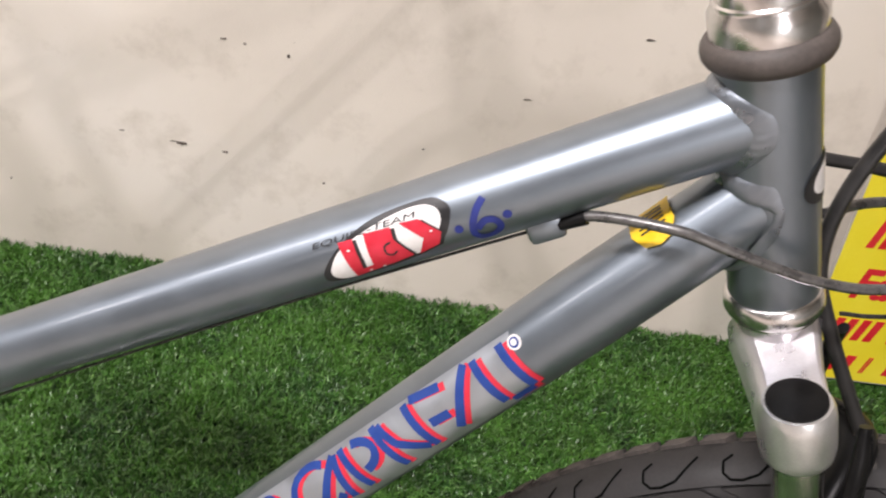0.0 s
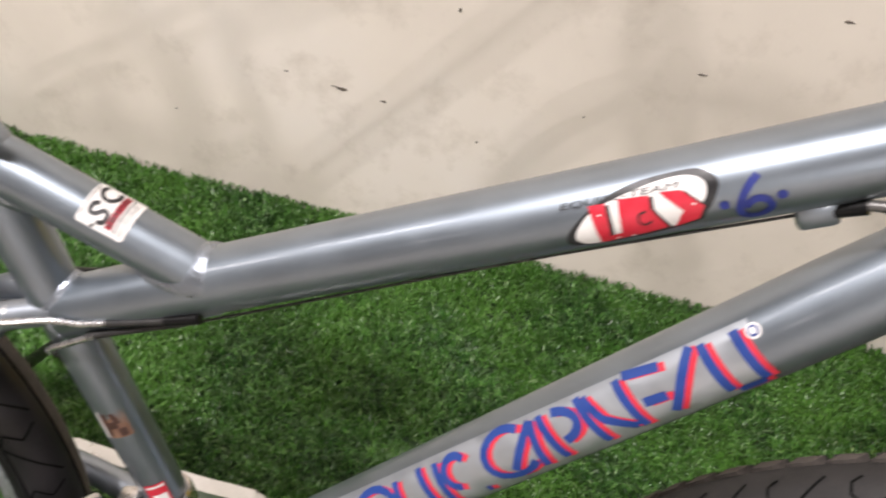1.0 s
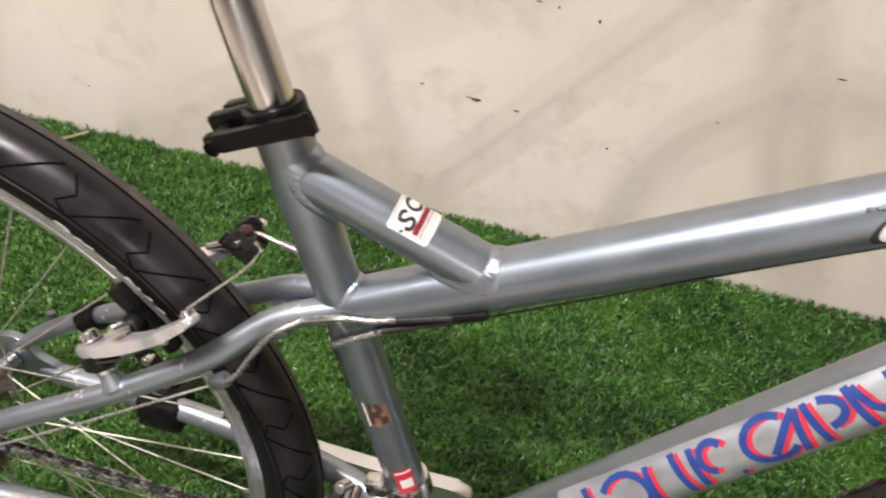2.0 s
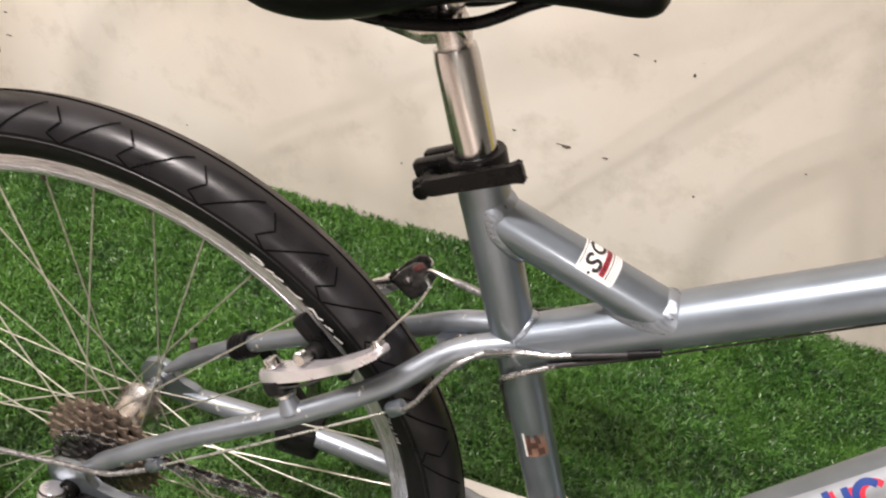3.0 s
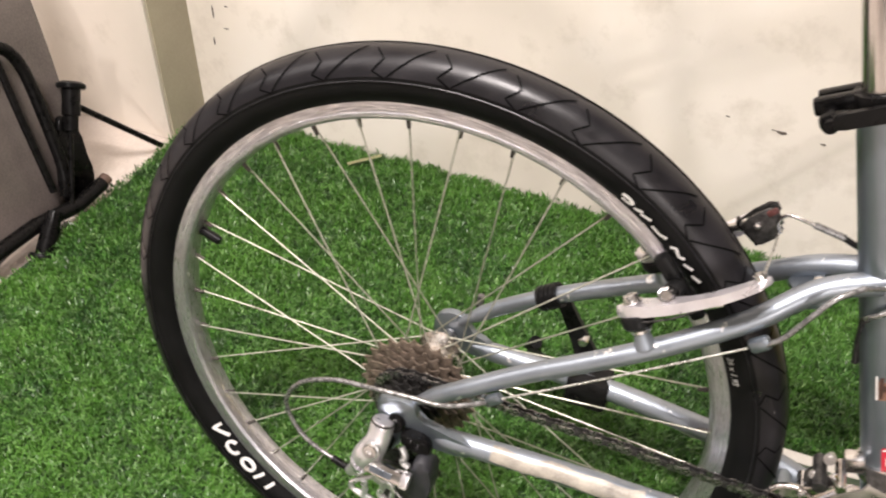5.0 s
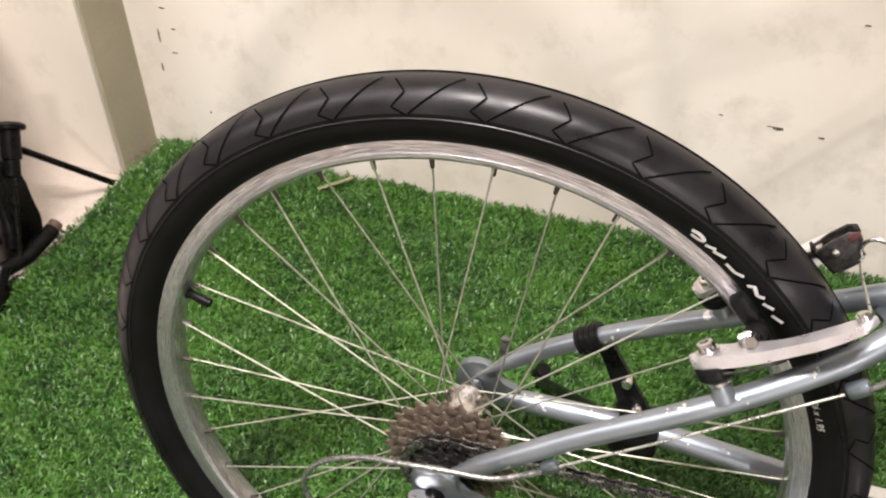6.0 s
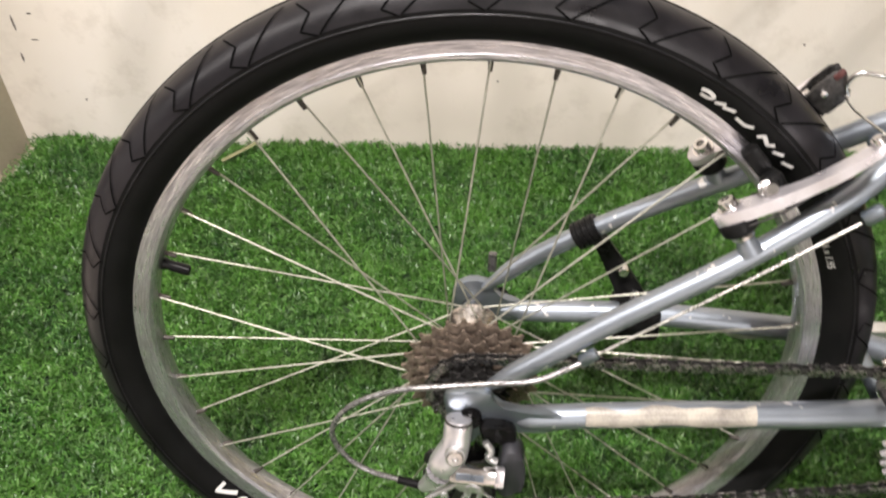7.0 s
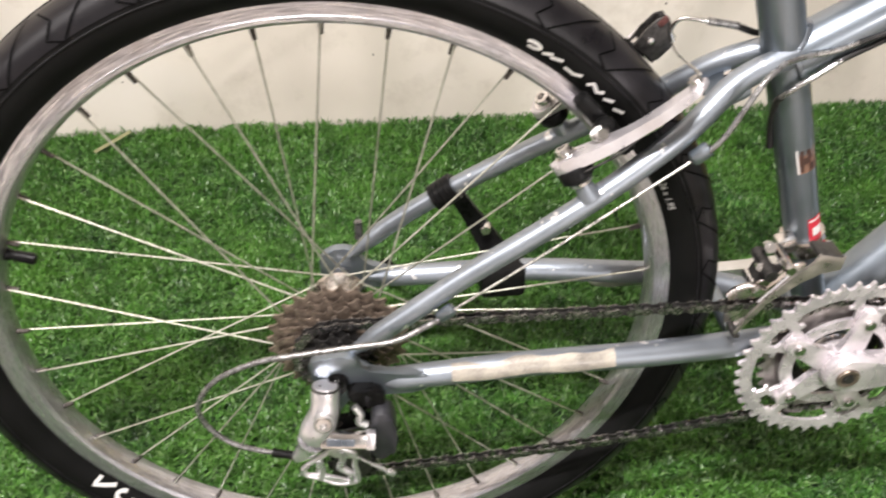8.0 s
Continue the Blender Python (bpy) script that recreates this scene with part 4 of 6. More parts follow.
for s in (-1, 1):
    part("front_brake_arm", sweep(bmesh.new(), spline([(0.893, s * 0.050, 0.235), (0.897, s * 0.056, 0.285), (0.893, s * 0.046, 0.325), (0.890, s * 0.036, 0.345)]), [0.010, 0.004], 16, flat=0.7), BLACK, fork)

# ---------------------------------------------------------------- cranks, chain and derailleurs
CR = (0.4295, -0.0345)
crankset = group_part("crankset", bike)
big_y, mid_y, low_y = -0.0580, -0.0500, -0.0430
RING_AT = flat_y(CR[0], big_y, CR[1])


def sector(bm, r0, r1, a0, a1, thick, place, n=6):
    """A flat piece of a ring."""
    out = [(r1 * math.cos(radians(a0 + (a1 - a0) * i / n)), r1 * math.sin(radians(a0 + (a1 - a0) * i / n))) for i in range(n + 1)]
    out += [(r0 * math.cos(radians(a1 - (a1 - a0) * i / n)), r0 * math.sin(radians(a1 - (a1 - a0) * i / n))) for i in range(n + 1)]
    return slab(out, thick, place, 0.0006, bm)


def circle(r, n=90):
    return [(r * math.cos(2 * math.pi * k / n), r * math.sin(2 * math.pi * k / n)) for k in range(n)]


ARM_AT = 78
bm = annulus(toothed(44, 0.0060, 0.0836), 0.0750, 0.0035, RING_AT)
annulus(circle(0.0505), 0.0400, 0.0034, RING_AT, bm)
for k in range(5):
    mid = ARM_AT + 72 * k
    sector(bm, 0.0480, 0.0632, mid - 13, mid + 13, 0.0034, RING_AT)
    for side in (-1, 1):
        sector(bm, 0.0620, 0.0756, mid + side * 12.5 - 3.6, mid + side * 12.5 + 3.6, 0.0033, RING_AT)
        for r0, r1, half in ((0.0725, 0.0755, 7.5), (0.0615, 0.0645, 6.5)):
            sector(bm, r0, r1, mid + side * 12.5 - half, mid + side * 12.5 + half, 0.0032, RING_AT)
part("chainring", bm, RING, crankset, "scuffed silver outer chainring", sharp=25)
part("chainring", annulus(toothed(32, 0.0062, 0.0610), 0.0400, 0.003, flat_y(CR[0], mid_y, CR[1])), worn("greasy_chainring_alloy", (0.16, 0.145, 0.135), (0.46, 0.43, 0.42), 0.36, 0.8, 90, 700), crankset, "greasy middle chainring", sharp=25)
part("chainring", annulus(toothed(22, 0.0062, 0.0410), 0.0300, 0.003, flat_y(CR[0], low_y, CR[1])), DARKSTEEL, crankset, "dark inner chainring", sharp=25)
bm = lathe([(0.0, -0.066), (0.013, -0.066), (0.019, -0.064), (0.021, -0.058), (0.021, -0.046), (0.014, -0.040)], (CR[0], 0, CR[1]), (0, 1, 0), 36)
for k in range(5):
    a = radians(72 * k + ARM_AT)
    m = Matrix.Rotation(-a, 4, "Y")
    out = [(0.012, -0.014), (0.024, -0.0095), (0.040, -0.0085), (0.052, -0.0095), (0.060, -0.0065), (0.063, 0.0), (0.060, 0.0065), (0.052, 0.0095), (0.040, 0.0085), (0.024, 0.0095), (0.012, 0.014)]
    slab(out, 0.006, lambda x, y, h, m=m: V((CR[0], -0.0625, CR[1])) + m @ V((x, h, y)), 0.0012, bm)
part("spider", bm, RING, crankset)
for k in range(5):
    a = radians(72 * k + ARM_AT)
    part("chainring_bolt", lathe([(0.0, 0.0035), (0.003, 0.0035), (0.0032, 0.0025), (0.0048, 0.0025), (0.005, 0), (0.005, -0.012)], (CR[0] + 0.050 * math.cos(a), -0.0655, CR[1] + 0.050 * math.sin(a)), (0, -1, 0), 14), CHROME, crankset)
for s, ang, slim in ((-1, 5, 1.0), (1, 184, 0.62)):
    d = V((math.cos(radians(ang)), 0, math.sin(radians(ang))))
    up = V((-d.z, 0, d.x))
    out = rounded([(-0.019, 0.0), (-0.010, 0.016), (0.012, 0.017), (0.05, 0.0115), (0.15, 0.0095), (0.175, 0.011), (0.186, 0.0), (0.175, -0.011), (0.15, -0.0095), (0.05, -0.0115), (0.012, -0.017), (-0.010, -0.016)], 4)
    out = [(x, y * slim) for x, y in out]
    part("crank_arm", slab(out, 0.014, lambda x, y, h, s=s, d=d, up=up: V((CR[0], s * (0.071 + 0.12 * max(x, 0) * 0.8), CR[1])) + d * x + up * y + V((0, h, 0)), 0.0035), RING if s < 0 else ALLOY, crankset, "worn silver crank arm")
    part("crank_bolt_cap", lathe([(0.0, 0.0004), (0.0052, 0.0004), (0.0058, 0.0016), (0.0092, 0.0018), (0.0102, 0.0004), (0.0102, -0.004)], (CR[0], s * 0.0785, CR[1]), (0, s, 0), 24), RUST, crankset, "rusty brown crank bolt")
    part("bolt_socket", lathe([(0.0, 0.0026), (0.0050, 0.0024), (0.0052, 0.0)], (CR[0], s * 0.0785, CR[1]), (0, s, 0), 6), DARKSTEEL, crankset)
# chain: a plate pair for every pitch, laid along its loop
GUIDE, TENSION = V((0.014, -0.047, -0.083)), V((0.002, -0.050, -0.132))


def arc(cx, cz, r, a0, a1, y, n=12):
    return [V((cx + r * math.cos(radians(a0 + (a1 - a0) * i / n)), y, cz + r * math.sin(radians(a0 + (a1 - a0) * i / n)))) for i in range(n + 1)]


loop = (arc(0, 0, 0.0345, 88, 268, -0.0440) + arc(GUIDE.x, GUIDE.z, 0.020, 100, -20, -0.0455, 6) + arc(TENSION.x, TENSION.z, 0.020, 160, 272, -0.0470, 6)
        + arc(CR[0], CR[1], 0.0645, -92, 88, mid_y, 16))
loop = loop + [loop[0]]
length = [0.0]
for a, b in zip(loop, loop[1:]):
    length.append(length[-1] + (b - a).length)


def along(s):
    s %= length[-1]
    for i in range(len(loop) - 1):
        if s <= length[i + 1]:
            f = (s - length[i]) / max(1e-9, length[i + 1] - length[i])
            p = loop[i].lerp(loop[i + 1], f)
            if 0.06 < p.x < 0.38 and p.z < 0:
                p.z -= 0.006 * math.sin((p.x - 0.06) / 0.32 * math.pi)
            return p
    return loop[-1]


PITCH = length[-1] / round(length[-1] / 0.0127)


def link_plates(wide, mat):
    bm = bmesh.new()
    out = rounded([(-0.0105, 0.0), (-0.0075, 0.0042), (0, 0.0029), (0.0075, 0.0042), (0.0105, 0.0), (0.0075, -0.0042), (0, -0.0029), (-0.0075, -0.0042)], 2)
    for s in (-1, 1):
        slab(out, 0.0010, lambda x, y, h, s=s: V((x, s * wide + h, y)), 0.0, bm)
    for e in (-0.00635, 0.00635):
        rod((e, -wide - 0.0006, 0), (e, wide + 0.0006, 0), 0.0022, 8, bm)
    return link_mesh("chain_link", bm, mat)


chain = group_part("chain", bike, "oily worn roller chain")
plates = [link_plates(0.0032, LINK), link_plates(0.0021, DARKSTEEL)]
for k in range(round(length[-1] / PITCH)):
    a, b = along(k * PITCH), along((k + 1) * PITCH)
    d = (b - a).normalized()
    ob = new("chain_link", plates[k % 2])
    ob.parent = chain
    ob.matrix_local = Matrix.Translation((a + b) / 2) @ d.to_track_quat("X", "Z").to_matrix().to_4x4()

der = group_part("rear_derailleur", bike)
part("mounting_bolt", lathe([(0.0, 0.010), (0.0065, 0.010), (0.0078, 0.008), (0.0082, 0.0), (0.0082, -0.008)], (-0.0085, -0.075, -0.026), (0, -1, 0), 24), BLACK, der)
bm = sweep(bmesh.new(), spline([(-0.0090, -0.0830, 0.0080), (-0.0100, -0.0870, -0.004), (-0.0120, -0.0915, -0.015), (-0.0175, -0.0940, -0.028), (-0.0235, -0.0945, -0.038)], 6), [0.0098, 0.0106, 0.0110, 0.0112, 0.0113, 0.0113, 0.0112, 0.0112, 0.0112, 0.0113, 0.0114, 0.0116, 0.0118, 0.0121, 0.0124, 0.0127, 0.0130, 0.0132, 0.0133, 0.0133, 0.0132, 0.0130, 0.0127, 0.0122, 0.0115], 26)
part("derailleur_body", bm, BRIGHT, der, "bright silver derailleur body")
part("body_joint", lathe([(0.0100, -0.001), (0.0111, 0.0), (0.0111, 0.0012), (0.0100, 0.002)], (-0.0093, -0.0840, 0.0050), (0.1, 0.35, 1.0), 26, closed=True), DARKSTEEL, der)
part("pivot_bolt", lathe([(0.0, 0.0005), (0.0022, 0.0005), (0.0026, 0.0030), (0.0058, 0.0032), (0.0070, 0.0015), (0.0072, -0.012)], (-0.0116, -0.105, -0.0125), (0.05, -1, 0.35), 24), CHROME, der, "chrome socket bolt")
part("bolt_collar", lathe([(0.0071, 0.0012), (0.0080, 0.0008), (0.0084, -0.006), (0.0071, -0.006)], (-0.0116, -0.105, -0.0125), (0.05, -1, 0.35), 24, closed=True), ALLOY, der)
link_m = Matrix.Rotation(-0.45, 4, "X") @ Matrix.Rotation(radians(5), 4, "Y")
part("parallelogram_link", block((0.043, 0.009, 0.0140), (0.0052, -0.1035, -0.0350), link_m, 0.0018), CHROME, der, "polished link plate")
part("plate_marking", block((0.022, 0.0006, 0.0055), (0.000, -0.1080, -0.0332), link_m, 0.0), worn("blue_grey_anodising", (0.16, 0.19, 0.23), (0.26, 0.29, 0.33), 0.35, 0.8), der, "blue-grey brand marking as a plain bar")
part("link_end", block((0.0075, 0.0096, 0.0150), (0.0235, -0.1042, -0.0362), link_m, 0.0012), BRIGHT, der)
GUNMETAL = worn("dark_grey_plastic", (0.014, 0.014, 0.017), (0.034, 0.034, 0.039), 0.42, 0.0, 60, 900)
out = rounded([(0.0260, -0.022), (0.0375, -0.020), (0.0440, -0.036), (0.0440, -0.055), (0.0400, -0.0700), (0.0300, -0.0770), (0.0220, -0.0690), (0.0235, -0.046)], 4)
part("knuckle", slab(out, 0.022, flat_y(0, -0.084, 0), 0.006), GUNMETAL, der, "dark grey derailleur knuckle")
out = rounded([(0.0080, -0.004), (0.0200, -0.003), (0.0340, -0.006), (0.0370, -0.018), (0.0290, -0.024), (0.0180, -0.017), (0.0095, -0.015)], 4)
part("knuckle_bracket", slab(out, 0.012, flat_y(0, -0.078, 0), 0.003), BLACKMETAL, der)
part("inner_link", sweep(bmesh.new(), spline([(0.0120, -0.088, -0.0140), (0.0165, -0.090, -0.0215), (0.0150, -0.091, -0.0290), (0.0210, -0.092, -0.0330)], 5), [0.0030, 0.0036], 12), ALLOY, der)
part("cable_anchor", sweep(bmesh.new(), [(-0.024, -0.0945, -0.042), (-0.030, -0.093, -0.056), (-0.039, -0.091, -0.067)], [0.0118, 0.0050], 18), BRIGHT, der)


def cage_plate(y, parent, mat):
    out = rounded([(-0.040, -0.088), (-0.020, -0.079), (0.006, -0.078), (0.030, -0.070), (0.034, -0.080), (0.018, -0.094), (0.020, -0.132), (0.006, -0.146), (-0.010, -0.142), (-0.016, -0.128), (-0.012, -0.108), (-0.038, -0.104)], 4)
    return part("cage_plate", slab(out, 0.0022, lambda x, z, h: V((x, y + h, z)), 0.0005), mat, parent)


# pierced bracket under the link: a rim and two webs round its windows
rim_line = [(-0.0350, -0.0765), (-0.0250, -0.0665), (-0.0141, -0.0590), (-0.0069, -0.0530), (0.0083, -0.0605), (0.0076, -0.0760), (0.0090, -0.0900), (0.0072, -0.0985), (-0.0081, -0.0992), (-0.0220, -0.0905), (-0.0340, -0.0840), (-0.0350, -0.0765)]
bm = sweep(bmesh.new(), spline([(x, -0.096, z) for x, z in rim_line], 5), 0.0024, 10)
for web in ([(-0.0215, -0.0660), (-0.0200, -0.0780), (-0.0215, -0.0900)], [(-0.0010, -0.0570), (-0.0020, -0.0700), (-0.0045, -0.0780), (0.0030, -0.0870), (0.0040, -0.0975)]):
    join(bm, sweep(bmesh.new(), spline([(x, -0.096, z) for x, z in web], 5), 0.0031, 10))
slab([(-0.0130, -0.0590), (-0.0060, -0.0535), (0.0080, -0.0605), (0.0070, -0.0670), (-0.0080, -0.0640)], 0.003, flat_y(0, -0.096, 0), 0.0006, bm)
slab([(-0.0320, -0.0835), (-0.0215, -0.0890), (-0.0081, -0.0985), (0.0065, -0.0975), (-0.0060, -0.0920), (-0.0200, -0.0845)], 0.003, flat_y(0, -0.096, 0), 0.0006, bm)
part("cage_bracket", bm, BRIGHT, der, "pierced silver derailleur bracket")
part("cage_lever", sweep(bmesh.new(), [(0.0070, -0.097, -0.0620), (0.0297, -0.096, -0.0835), (0.0345, -0.096, -0.0880)], 0.0016, 10), BRIGHT, der)
part("lever_tip", block((0.0085, 0.0035, 0.0050), (0.0372, -0.096, -0.0908), Matrix.Rotation(0.75, 4, "Y"), 0.001), BRIGHT, der)
cage_plate(-0.056, der, DARKSTEEL)
cage_plate(-0.038, der, DARKSTEEL)
for p in (GUIDE, TENSION):
    part("jockey_wheel", annulus(toothed(11, 0.005, 0.0175), 0.004, 0.006, flat_y(p.x, p.y, p.z)), BLACK, der)

fd = group_part("front_derailleur", bike)
c = seat_at(0.058)
part("clamp_band", lathe([(0.0150, -0.009), (0.0176, -0.009), (0.0184, -0.006), (0.0184, 0.006), (0.0176, 0.009), (0.0150, 0.009)], c, SEAT_D, 36, closed=True), HUBSTEEL, fd, "greasy steel clamp band")
part("clamp_lug", block((0.016, 0.014, 0.016), c + V((-0.022, -0.012, 0.006)), Matrix.Rotation(-0.3, 4, "Y"), 0.003), HUBSTEEL, fd)
for x, y, z, r in ((0.3560, -0.028, 0.0735, 0.0048), (0.4060, -0.026, 0.0710, 0.0036), (0.3475, -0.036, 0.0600, 0.0036)):
    part("clamp_bolt", lathe([(0.0, 0.006), (r * 0.5, 0.006), (r * 0.55, 0.0045), (r, 0.0045), (r * 1.05, 0.0), (r * 1.05, -0.006)], (x, y, z), (-0.25, -0.8, 0.5), 14), CHROME, fd)
part("link_body", sweep(bmesh.new(), spline([(0.345, -0.034, 0.056), (0.356, -0.034, 0.050), (0.368, -0.032, 0.042)]), [0.0085, 0.0120], 16, flat=0.8), DARKSTEEL, fd, "oily dark derailleur body")
part("link_pivot", rod((0.352, -0.050, 0.060), (0.352, -0.018, 0.062), 0.0055, 16), DARKSTEEL, fd)
part("link_pivot", rod((0.366, -0.052, 0.066), (0.366, -0.022, 0.068), 0.0042, 14), HUBSTEEL, fd)
part("link_pivot", rod((0.343, -0.052, 0.046), (0.343, -0.026, 0.047), 0.0042, 14), CHROME, fd)
part("link_lever", sweep(bmesh.new(), spline([(0.358, -0.044, 0.072), (0.366, -0.046, 0.064), (0.372, -0.046, 0.052)]), [0.0030, 0.0042], 12), CHROME, fd)
part("link_arm", sweep(bmesh.new(), [(0.3423, -0.058, 0.0409), (0.3520, -0.0585, 0.0545), (0.3611, -0.058, 0.0673)], 0.0018, 12), BRIGHT, fd, "bright link wire")
outer = [(0.3258, 0.0127), (0.3335, 0.0255), (0.3465, 0.0470), (0.3671, 0.0650), (0.3813, 0.0735), (0.3974, 0.0757), (0.3985, 0.0880), (0.3763, 0.0925), (0.3746, 0.0839), (0.3586, 0.0700), (0.3440, 0.0515), (0.3325, 0.0335), (0.3243, 0.0150)]
part("cage_plate", slab(outer, 0.0022, flat_y(0, -0.0640, 0), 0.0006), worn("bronzed_cage_steel", (0.30, 0.275, 0.25), (0.54, 0.51, 0.47), 0.32, 0.85, 70, 900), fd, "scuffed outer cage plate")
inner = rounded([(0.3215, 0.0430), (0.3343, 0.0500), (0.352, 0.0560), (0.372, 0.0710), (0.380, 0.0660), (0.366, 0.0490), (0.3500, 0.0290), (0.338, 0.0100), (0.3290, 0.0015), (0.3225, 0.0150)], 3)
part("cage_plate", slab(inner, 0.0022, flat_y(0, -0.0470, 0), 0.0005), HUBSTEEL, fd, "greasy inner cage plate")
part("cage_lip", sweep(bmesh.new(), spline([(0.3210, -0.047, 0.0400), (0.3275, -0.0465, 0.0465), (0.3400, -0.047, 0.0500), (0.3500, -0.0475, 0.0455)], 5), 0.0030, 12), HUBSTEEL, fd)
for p, size in (((0.3865, -0.0555, 0.0890), (0.020, 0.019, 0.004)), ((0.3275, -0.0555, 0.0110), (0.006, 0.019, 0.004))):
    part("cage_bridge", block(size, p, Matrix.Rotation(0.15, 4, "Y"), 0.001), DARKSTEEL, fd)

# ---------------------------------------------------------------- brakes
for s in (-1, 1):
    brake = group_part("rear_brake", bike)
    foot, top = V((0.1930, s * 0.0490, 0.1525)), V((0.1745, s * 0.0400, 0.1845))
    stud = (top - foot).normalized()
    part("brake_boss", lathe([(0.0094, -0.005), (0.0080, 0.000), (0.0069, 0.004), (0.0063, 0.008), (0.0062, 0.016)], foot, stud, 26), STAYPAINT, brake)
    part("boss_ring", lathe([(0.0064, 0.0075), (0.0082, 0.0080), (0.0086, 0.0105), (0.0064, 0.0115)], foot, stud, 24, closed=True), CHROME, brake)
    part("spring_housing", lathe([(0.0, 0.0110), (0.0100, 0.0115), (0.0128, 0.014), (0.0132, 0.0215), (0.0120, 0.0235), (0, 0.0235)], foot, stud, 30), BLACK, brake, "black spring housing")
    a = foot + stud * 0.0275
    end = V((0.2645, s * 0.0520, 0.2375))
    d = (end - a).normalized()
    n = (stud - d * stud.dot(d)).normalized()
    w = d.cross(n) * (1 if d.cross(n).y * s > 0 else -1)
    reach = (end - a).length
    out = rounded([(-0.0135, 0.000), (-0.0112, 0.0074), (0.000, 0.0100), (0.014, 0.0085), (0.034, 0.0062), (0.054, 0.0050), (0.072, 0.0062), (0.086, 0.0062), (reach - 0.006, 0.0055), (reach, 0.0025), (reach - 0.001, -0.0025), (0.086, -0.0042), (0.070, -0.0050), (0.052, -0.0046), (0.034, -0.0058), (0.014, -0.0080), (0.000, -0.0088), (-0.0105, -0.0062)], 4)
    out = [(x, y * (1.0 + 0.35 * max(0.0, min(1.0, x / 0.03)))) for x, y in out]
    bow = lambda x, y, h, a=a, d=d, n=n, w=w, reach=reach: a + d * x + w * y + n * (h * (1.0 - 0.35 * max(0.0, x) / reach) - 0.0055 * math.sin(max(0.0, min(1.0, x / reach)) * math.pi))
    arm = part("brake_arm", slab(out, 0.0092, bow, 0.0026), BRAKE, brake, "polished silver brake arm")
    part("pivot_washer", lathe([(0.0, 0.0), (0.0080, 0.0), (0.0082, 0.0012), (0.0, 0.0014)], a + n * 0.0046, n, 22), CHROME, brake)
    part("pivot_bolt", lathe([(0.0, 0.0030), (0.0026, 0.0030), (0.0032, 0.0062), (0.0056, 0.0058), (0.0064, 0.0035), (0.0064, 0.0)], a + n * 0.0055, n, 20), CHROME, brake)
    pad = V((0.2080, s * 0.0215, 0.1920))
    part("brake_pad", block((0.062, 0.011, 0.012), pad, Matrix.Rotation(0.83, 4, "Y"), 0.003), BLACK, brake)
    bolt = pad + V((-0.002, s * 0.006, 0.002))
    part("pad_bolt", rod(bolt, bolt + V((-0.006, s * 0.021, 0.005)), 0.0040, 14), CHROME, brake)
    part("pad_nut", lathe([(0.0, 0.0040), (0.0022, 0.0040), (0.0026, 0.0052), (0.0042, 0.0048), (0.0046, 0.0), (0.0062, -0.0005), (0.0062, -0.0025)], (0.1990, s * 0.0420, 0.1955), (-0.25, s * 0.75, 0.6), 14), CHROME, brake)
    part("pad_washer", lathe([(0.004, 0.0), (0.0085, 0.001), (0.0085, 0.005), (0.006, 0.008), (0.004, 0.008)], bolt + V((0, s * 0.002, 0)), (-0.2, s, 0.2), 18, closed=True), BLACK, brake)
    part("return_spring", sweep(bmesh.new(), spline([foot + stud * 0.019 + w * 0.011, foot + stud * 0.016 + d * 0.030 + w * 0.008, foot + stud * 0.017 + d * 0.052 + w * 0.003]), 0.0009, 8), DARKSTEEL, brake)
    part("spring_tab", block((0.015, 0.004, 0.0045), a + d * 0.060 - n * 0.0100, Matrix.Rotation(-0.56, 4, "Y"), 0.001), CHROME, brake)
    if s < 0:
        tip = a + d * (reach - 0.006)
        part("anchor_bolt", lathe([(0, 0.006), (0.0030, 0.006), (0.0034, 0.0045), (0.0050, 0.0045), (0.0052, -0.002)], tip + n * 0.001, n, 14), CHROME, brake)
TIP_R = V((0.2610, -0.0515, 0.2385))
holder = group_part("noodle_holder", bike, "black noodle holder with worn red edge")
out = [(0.2395, 0.2262), (0.2470, 0.2370), (0.2560, 0.2465), (0.2625, 0.2480), (0.2665, 0.2430), (0.2650, 0.2380), (0.2715, 0.2320), (0.2690, 0.2230), (0.2600, 0.2135), (0.2560, 0.2130)]
for y in (0.0340, 0.0450):
    part("holder_plate", slab(out, 0.0022, flat_y(0, y, 0), 0.0006), DARKSTEEL, holder)
part("holder_back", block((0.026, 0.012, 0.0024), (0.2470, 0.0395, 0.2195), Matrix.Rotation(0.66, 4, "Y"), 0.0008), BLACKMETAL, holder)
part("holder_core", block((0.014, 0.008, 0.020), (0.2560, 0.0395, 0.2300), Matrix.Rotation(-0.7, 4, "Y"), 0.003), BLACKMETAL, holder)
part("holder_edge", block((0.0090, 0.0026, 0.0050), (0.2600, 0.0324, 0.2447), Matrix.Rotation(-0.8, 4, "Y"), 0.001), worn("worn_red_anodising", (0.05, 0.020, 0.019), (0.14, 0.045, 0.040), 0.45, 0.3, 260, 900), holder)
part("holder_rivet", lathe([(0.0, 0.003), (0.0026, 0.0024), (0.0030, 0.0)], (0.2520, 0.0328, 0.2300), (0, -1, 0), 12), CHROME, holder)
part("holder_barb", sweep(bmesh.new(), [(0.247, 0.041, 0.226), (0.238, 0.043, 0.218), (0.222, 0.046, 0.209)], [0.0050, 0.0030], 12), CHROME, holder)
